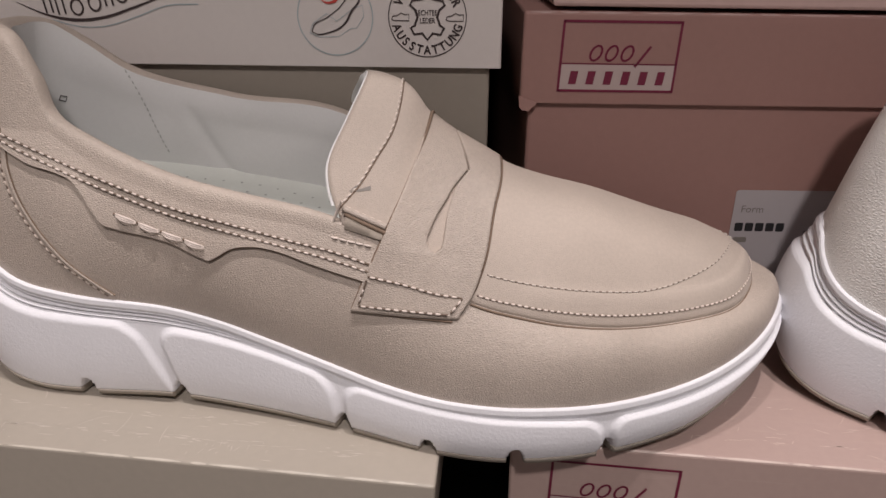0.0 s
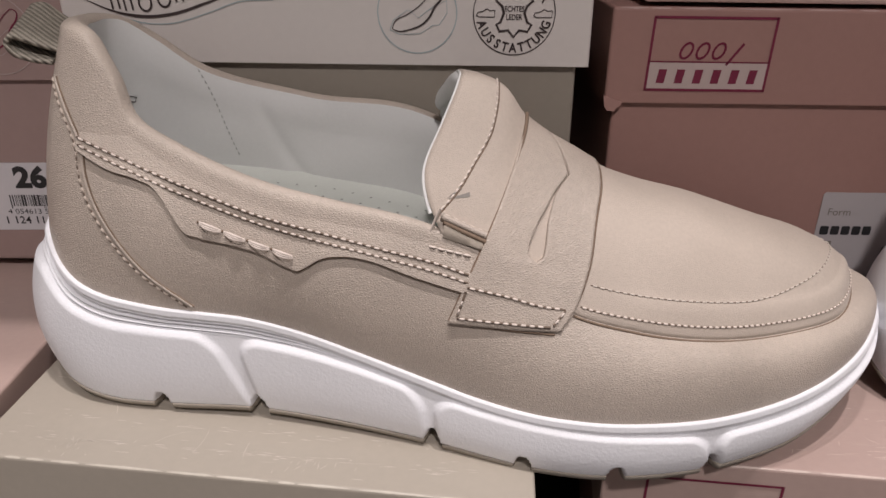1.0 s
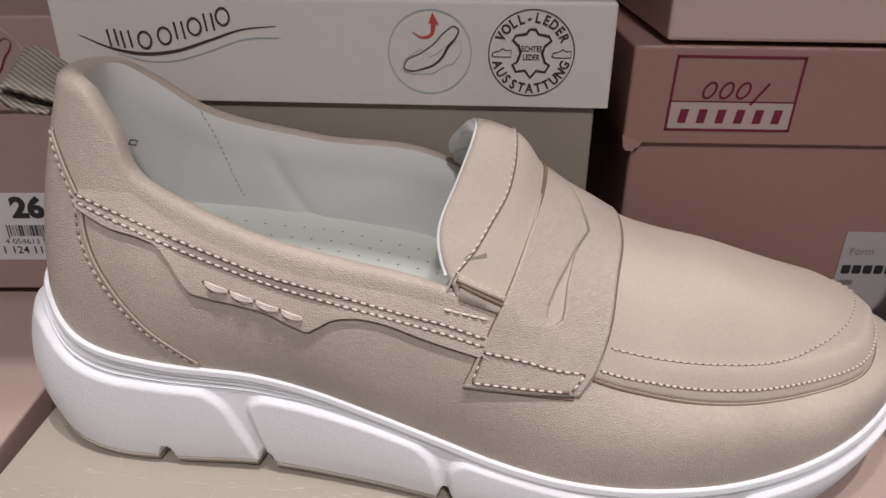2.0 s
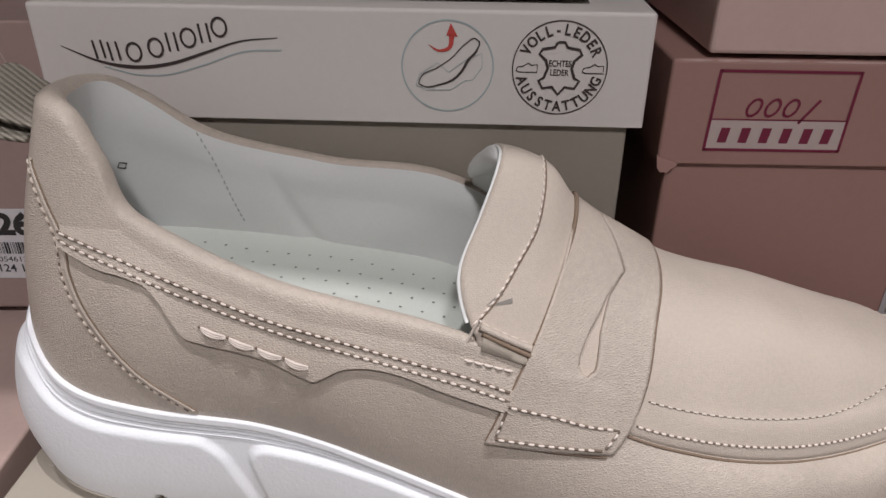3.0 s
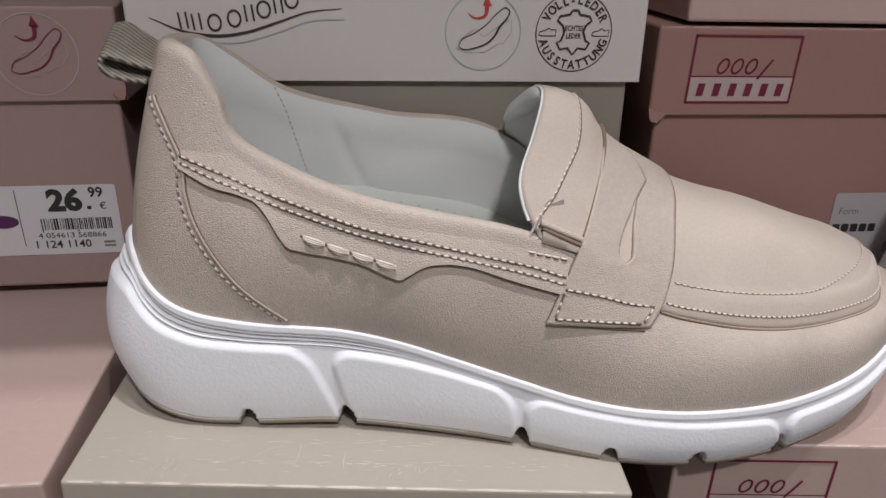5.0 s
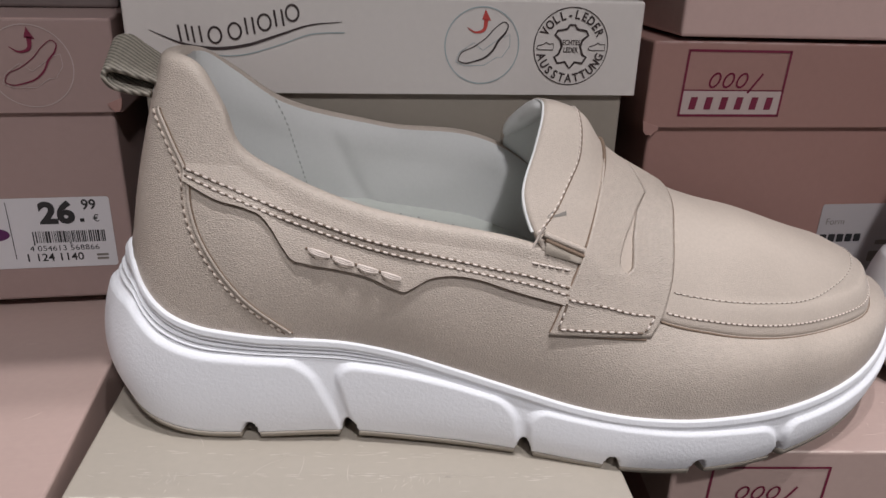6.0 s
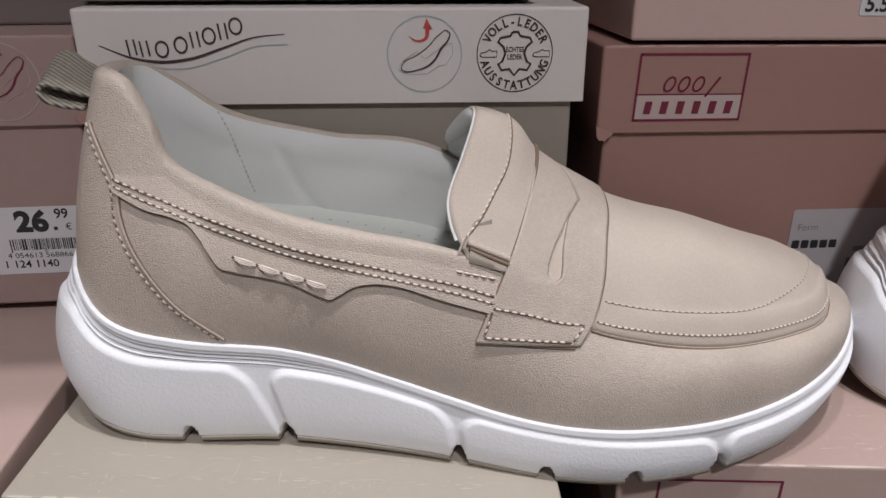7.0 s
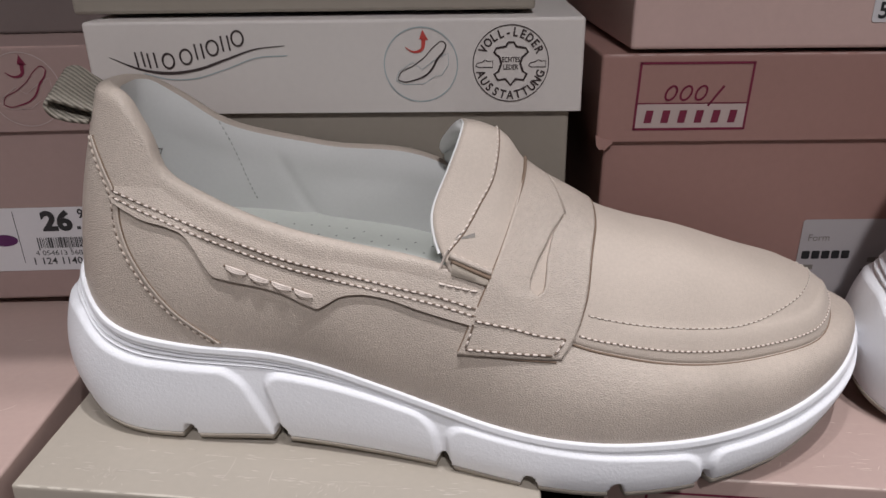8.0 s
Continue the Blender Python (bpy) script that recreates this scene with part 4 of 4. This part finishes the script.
def flat(name, shapes, material, parent, y, label=""):
    """Flat printed shapes, each a list of (x, z), as one part."""
    verts, faces = [], []
    for s in shapes:
        faces.append(tuple(range(len(verts), len(verts) + len(s))))
        verts += [(x, y, z) for x, z in s]
    me = bpy.data.meshes.new(name)
    me.from_pydata(verts, [], faces)
    me.materials.append(material)
    ob = new(name, me)
    ob.parent = parent
    if label:
        ob["label"] = label
    return ob


def stroke(points, width):
    """Quads of a drawn line; width one value or one a point."""
    p = np.array(points, float)
    w = np.broadcast_to(width, (len(p),)) / 2
    t = np.gradient(p, axis=0)
    t /= np.linalg.norm(t, axis=1)[:, None] + 1e-12
    n = np.stack([-t[:, 1], t[:, 0]], 1) * w[:, None]
    a, b = p + n, p - n
    return [[tuple(a[i]), tuple(a[i + 1]), tuple(b[i + 1]), tuple(b[i])] for i in range(len(p) - 1)]


def ring(cx, cz, rx, rz, width, a0=0.0, a1=360.0, lean=0.0, n=48):
    a = np.radians(np.linspace(a0, a1, n))
    return stroke(np.stack([cx + rx * np.cos(a) + lean * rz * np.sin(a), cz + rz * np.sin(a)], 1), width)


def curve2(points, n=40):
    p = np.array(points, float)
    run = np.concatenate(([0], np.cumsum(np.linalg.norm(np.diff(p, axis=0), axis=1))))
    q = np.linspace(0, run[-1], n)
    return np.stack([herm(run, p[:, 0], q), herm(run, p[:, 1], q)], 1)


def rounded(x0, z0, x1, z1, r=0.0012):
    out = []
    for cx, cz, a0 in ((x1 - r, z1 - r, 0), (x0 + r, z1 - r, 90), (x0 + r, z0 + r, 180), (x1 - r, z0 + r, 270)):
        out += [(cx + r * math.cos(math.radians(a0 + k * 18)), cz + r * math.sin(math.radians(a0 + k * 18))) for k in range(6)]
    return out


def text_faces(body, size, bold=0.0, slim=1.0):
    """Faces of a text in the built-in font, as lists of (x, z), and its width."""
    data = bpy.data.curves.new("text", "FONT")
    data.body, data.size, data.offset, data.resolution_u = body, size, bold, 3
    ob = new("text", data)
    me = bpy.data.meshes.new_from_object(ob)
    bpy.data.objects.remove(ob)
    v = np.array([q.co[:2] for q in me.vertices]).reshape(-1, 2) * np.array([slim, 1.0])
    faces = [[tuple(v[i]) for i in p.vertices] for p in me.polygons]
    return faces, (v[:, 0].max() if len(v) else 0.0)


def write(name, body, size, x, z, material, parent, y, bold=0.0, slim=1.0, label=""):
    faces, _ = text_faces(body, size, bold, slim)
    return flat(name, [[(x + a, z + b) for a, b in f] for f in faces], material, parent, y, label)


def arc_text(body, size, cx, cz, radius, a0, a1, inside, bold=0.0):
    """Letters spread along an arc from angle a0 to a1; inside: heads towards the centre."""
    out = []
    for k, ch in enumerate(body):
        ang = math.radians(a0 + (a1 - a0) * k / (len(body) - 1))
        faces, wide = text_faces(ch, size, bold, 0.85)
        turn = ang - math.pi / 2 if not inside else ang + math.pi / 2
        for f in faces:
            pts = []
            for a, b in f:
                a -= wide / 2
                pts.append((cx + radius * math.cos(ang) + a * math.cos(turn) - b * math.sin(turn), cz + radius * math.sin(ang) + a * math.sin(turn) + b * math.cos(turn)))
            out.append(pts)
    return out


def footbed_sign(parent, cx, cz, r, ring_ink, line_ink, arrow_ink, shoe_ink, y):
    """Round sign: an insole lifted out of a shoe, with a curved arrow."""
    base = flat("round_sign", ring(cx, cz, r, r, 0.0004), ring_ink, parent, y)
    k = r / 0.0132
    pts = [(-0.0084, -0.0052), (-0.0076, -0.0030), (-0.0030, -0.0004), (0.0012, 0.0026), (0.0050, 0.0066), (0.0078, 0.0082), (0.0090, 0.0072), (0.0084, 0.0050), (0.0058, 0.0018), (0.0042, -0.0012), (0.0016, -0.0038), (-0.0024, -0.0054), (-0.0066, -0.0060), (-0.0084, -0.0052)]
    wide = np.interp(np.linspace(0, 1, 70), (0, 0.45, 0.62, 0.8, 1), (0.0003, 0.0003, 0.0008, 0.0006, 0.0003))
    flat("insole_drawing", stroke(curve2([(cx + a * k, cz + b * k) for a, b in pts], 70), wide), line_ink, base, y - 0.00005)
    pts = [(-0.0092, -0.0056), (-0.0080, -0.0024), (-0.0030, 0.0010), (0.0004, -0.0016), (0.0062, 0.0026), (0.0098, 0.0040), (0.0100, 0.0000), (0.0074, -0.0038), (0.0052, -0.0040), (0.0010, -0.0068), (-0.0060, -0.0070), (-0.0092, -0.0056)]
    flat("shoe_drawing", stroke([(cx + a * k, cz + b * k) for a, b in pts], 0.00022), shoe_ink, base, y - 0.00002)
    hook = curve2([(cx - 0.0054 * k, cz + 0.0062 * k), (cx - 0.0026 * k, cz + 0.0046 * k), (cx + 0.0004 * k, cz + 0.0054 * k), (cx + 0.0012 * k, cz + 0.0092 * k)], 20)
    head = [[(cx - 0.0004 * k, cz + 0.0090 * k), (cx + 0.0028 * k, cz + 0.0086 * k), (cx + 0.0008 * k, cz + 0.0124 * k)]]
    flat("arrow", stroke(hook, np.linspace(0.0002, 0.0016, 20) * k) + head, arrow_ink, base, y - 0.00004)


def slanted_logo(parent, x, z, y):
    """Wine red slanted frame with two rows of plain shapes."""
    w, h, s = 0.0416, 0.0245, 0.0012

    def q(a, b):
        return (x + a + s * (b + h) / h * 0.6, z + b)
    frame_part = flat("logo_frame", stroke([q(0, 0), q(w, 0)], 0.0009) + stroke([q(w, 0.0004), q(w, -h - 0.0004)], 0.0009) + stroke([q(w, -h), q(0, -h)], 0.0009) + stroke([q(0, -h - 0.0004), q(0, 0.0004)], 0.0009) + stroke([q(0, -0.0148), q(w, -0.0148)], 0.00045), INK_WINE, parent, y)
    flat("logo_panel", [[q(0.0004, -0.0151), q(w - 0.0004, -0.0151), q(w - 0.0004, -h + 0.0004), q(0.0004, -h + 0.0004)]], INK_PALE, frame_part, y + 0.00006)
    for k in range(4):
        cx = x + 0.0128 + 0.0056 * k
        shape = ring(cx, z - 0.0110, 0.0019, 0.0026, 0.0008, 0, 360, 0.3, 24) if k < 3 else stroke([(cx + 0.0026, z - 0.0084), (cx - 0.0026, z - 0.0158)], 0.0009)
        flat("logo_shape", shape, INK_WINE, frame_part, y)
    for k in range(6):
        cx = x + 0.0052 + 0.0063 * k
        flat("logo_bar", [[(cx - 0.0017, z - 0.0222), (cx + 0.0011, z - 0.0222), (cx + 0.0018, z - 0.0174), (cx - 0.0010, z - 0.0174)]], INK_WINE, frame_part, y - 0.00003)


# cream lid: flowing line mark, round sign, leather seal
swoosh = curve2([(0.0082, -0.0122), (0.0189, -0.0165), (0.0291, -0.0180), (0.0397, -0.0168), (0.0505, -0.0134), (0.0612, -0.0099), (0.0722, -0.0087)], 60)
mark = flat("line_mark", stroke(swoosh, np.interp(np.linspace(0, 1, 60), (0, 0.3, 0.6, 1), (0.0002, 0.0011, 0.0009, 0.0002))), INK, cream_box, ON_LID, "dark flowing line under a row of thin strokes")
flat("blue_line", stroke(curve2([(0.0200, -0.0180), (0.0291, -0.0202), (0.0370, -0.0202), (0.0501, -0.0168), (0.0620, -0.0128), (0.0730, -0.0122)], 50), 0.00035), INK_BLUE, mark, ON_LID)
for k, (lx, lz) in enumerate(((0.0190, -0.0130), (0.0234, -0.0134), (0.0296, -0.0136), (0.0362, -0.0122), (0.0410, -0.0104), (0.0462, -0.0092), (0.0508, -0.0077), (0.0556, -0.0060))):
    s = ring(lx, lz, 0.0021, 0.0026, 0.0007, 0, 360, 0.0, 28) if k in (2, 3, 5, 7) else stroke([(lx - 0.0012, lz + 0.0026), (lx - 0.0006, lz - 0.0028)], 0.0007) + stroke([(lx + 0.0012, lz + 0.0028), (lx + 0.0018, lz - 0.0026)], 0.0007)
    flat("mark_stroke", s, INK, mark, ON_LID - 0.00003)
footbed_sign(cream_box, 0.1207, -0.0159, 0.0131, INK_BLUE, INK, INK_RED, INK_BLUE, ON_LID)
SX, SZ = 0.1527, -0.0158
seal = flat("leather_seal", ring(SX, SZ, 0.0134, 0.0134, 0.00035, n=64), INK, cream_box, ON_LID, "round dark printed leather seal")
flat("seal_text", arc_text("VOLL-LEDER", 0.0042, SX, SZ, 0.0096, 152, 26, False, 0.00012), INK, seal, ON_LID)
flat("seal_text", arc_text("AUSSTATTUNG", 0.0042, SX, SZ, 0.0125, 199, 341, True, 0.00012), INK, seal, ON_LID)
for word, dz in (("ECHTES", 0.0006), ("LEDER", -0.0020)):
    f, wide = text_faces(word, 0.0025, 0.00004, 0.75)
    flat("seal_text", [[(SX + a - wide / 2, SZ + dz + b) for a, b in q] for q in f], INK, seal, ON_LID)
hide = [(-0.0010, 0.0074), (0.0010, 0.0074), (0.0018, 0.0060), (0.0052, 0.0054), (0.0060, 0.0040), (0.0040, 0.0022), (0.0034, 0.0), (0.0044, -0.0028), (0.0058, -0.0036), (0.0046, -0.0058), (0.0018, -0.0054), (0.0, -0.0076),
        (-0.0018, -0.0054), (-0.0046, -0.0058), (-0.0058, -0.0036), (-0.0044, -0.0028), (-0.0034, 0.0), (-0.0040, 0.0022), (-0.0060, 0.0040), (-0.0052, 0.0054), (-0.0018, 0.0060), (-0.0010, 0.0074)]
flat("hide_drawing", stroke([(SX + a, SZ + b) for a, b in hide], 0.0008), INK, seal, ON_LID)
small = [(-0.0030, -0.0008), (-0.0026, 0.0002), (-0.0008, 0.0006), (0.0004, 0.0014), (0.0014, 0.0008), (0.0030, 0.0010), (0.0030, -0.0012), (-0.0020, -0.0012), (-0.0030, -0.0008)]
for cx in (SX - 0.0094, SX + 0.0094):
    flat("shoe_drawing", stroke([(cx + a, SZ + b) for a, b in small], 0.0003), INK, seal, ON_LID)

# pink boxes
slanted_logo(pink_box, 0.0137, -0.0032, ON_LID)
slanted_logo(support_right, 0.0137, -0.0068, ON_LID)
footbed_sign(left_box, 0.1600, -0.0172, 0.0150, INK_PALE, INK_WINE, INK_WINE, INK_PALE, ON_LID)


def sticker(parent, x0, z0, x1, z1, y, paper, name, label):
    """A paper label with rounded corners and a little thickness."""
    rim = rounded(x0, z0, x1, z1)
    n = len(rim)
    verts = [(a, y, b) for a, b in rim] + [(a, y + 0.0002, b) for a, b in rim]
    faces = [tuple(range(n))] + [(i, (i + 1) % n, n + (i + 1) % n, n + i) for i in range(n)]
    return mesh_of(name, verts, faces, paper, parent, label, soft=False)


LY = ON_BODY
price = sticker(left_box, 0.112, -0.0985, 0.1800, -0.0685, LY, PAPER, "price_label", "white price label with barcode on the pink box")
price.location = (-0.0005, 0, -0.0003)
PY = LY - 0.00012
write("price_text", "26", 0.0122, 0.1530, -0.0790, INK_BLACK, price, PY, 0.0006, 1.08)
flat("price_text", [[(0.1680, -0.0790), (0.1696, -0.0790), (0.1696, -0.0775), (0.1680, -0.0775)]], INK_BLACK, price, PY)
write("price_text", "99", 0.0060, 0.1692, -0.0737, INK_BLACK, price, PY, 0.00012, 0.95)
write("price_text", "\u20ac", 0.0042, 0.1728, -0.0790, INK_BLACK, price, PY)
rnd = random.Random(5)
bars, bx = [], 0.1490
while bx < 0.1770:
    wide = rnd.choice((0.00025, 0.00025, 0.0005, 0.0008))
    low = -0.0886 if (bx < 0.1500 or 0.1625 < bx < 0.1635 or bx > 0.1762) else -0.0876
    bars.append([(bx, low), (bx + wide, low), (bx + wide, -0.0826), (bx, -0.0826)])
    bx += wide + rnd.choice((0.00025, 0.0004, 0.0006))
tagged(flat("barcode", bars, INK_BLACK, price, PY), kind="stuff")
write("barcode_digits", "4 054613 568866", 0.0033, 0.1470, -0.0911, INK_BLACK, price, PY, 0.0, 1.15)
write("article_digits", "1 124 1140", 0.0047, 0.1447, -0.0955, INK_BLACK, price, PY, 0.00006, 1.05)
flat("divider", stroke([(0.1412, -0.0700), (0.1414, -0.0945)], 0.0003), INK_BLACK, price, PY)
flat("small_print", [rounded(0.1722, -0.0940 - 0.0016 * k, 0.1768, -0.0930 - 0.0016 * k, 0.0003) for k in range(2)], PRINT_GREY, price, PY)
a = np.radians(np.arange(0, 360, 10))
flat("purple_dot", [[(0.1345 + 0.0062 * math.cos(t), -0.0836 + 0.0028 * math.sin(t)) for t in a]], PURPLE, price, PY)

form = sticker(pink_box, 0.0868, -0.1050, 0.1500, -0.0660, LY, SHADED_PAPER, "form_label", "white size label with dark print on the pink box")
write("label_text", "Form", 0.0042, 0.0896, -0.0752, PRINT_GREY, form, PY)
for k in range(5):
    flat("label_bar", [rounded(0.0884 + 0.0041 * k, -0.0832, 0.0917 + 0.0041 * k, -0.0796, 0.0006)], INK_BLACK, form, PY)
for q in (rounded(0.0888, -0.0880, 0.0940, -0.0858, 0.0004), rounded(0.1160, -0.0850, 0.1230, -0.0828, 0.0004), rounded(0.1140, -0.0930, 0.1240, -0.0880, 0.0006)):
    flat("label_bar", [q], PRINT_GREY, form, PY)
size = sticker(upper_pink, 0.0866, -0.1010, 0.1200, -0.0850, LY, PAPER, "size_label", "small white size label on the pale pink box")
size.location = (0.0022, 0, 0)
write("label_text", "5.5", 0.0078, 0.0884, -0.0995, INK_BLACK, size, PY, 0.0002)


def torn_corner(box, width=0.0):
    """A bent, torn flap at the lower corner of a lid."""
    pts = [(0.0, -0.0300), (0.0030, -0.0310), (0.0066, -0.0322), (0.0062, -0.0332), (0.0046, -0.0342), (0.0036, -0.0356), (0.0026, -0.0350), (0.0016, -0.0352), (0.0004, -0.0338)]
    if width:
        pts = [(width + 0.0008 - x * 0.8, z + 0.0010) for x, z in pts]
    n = len(pts)
    verts = [(x - 0.0004, -0.0004 - 0.0012 * (-z - 0.029) / 0.008, z) for x, z in pts] + [(x - 0.0004, 0.0008 - 0.0012 * (-z - 0.029) / 0.008, z) for x, z in pts]
    mesh_of("torn_flap", verts, [tuple(range(n)), tuple(reversed(range(n, 2 * n)))] + [(i, (i + 1) % n, n + (i + 1) % n, n + i) for i in range(n)], PINK, box, "bent torn flap of the lid corner", False)


torn_corner(pink_box)
torn_corner(left_box, 0.19)
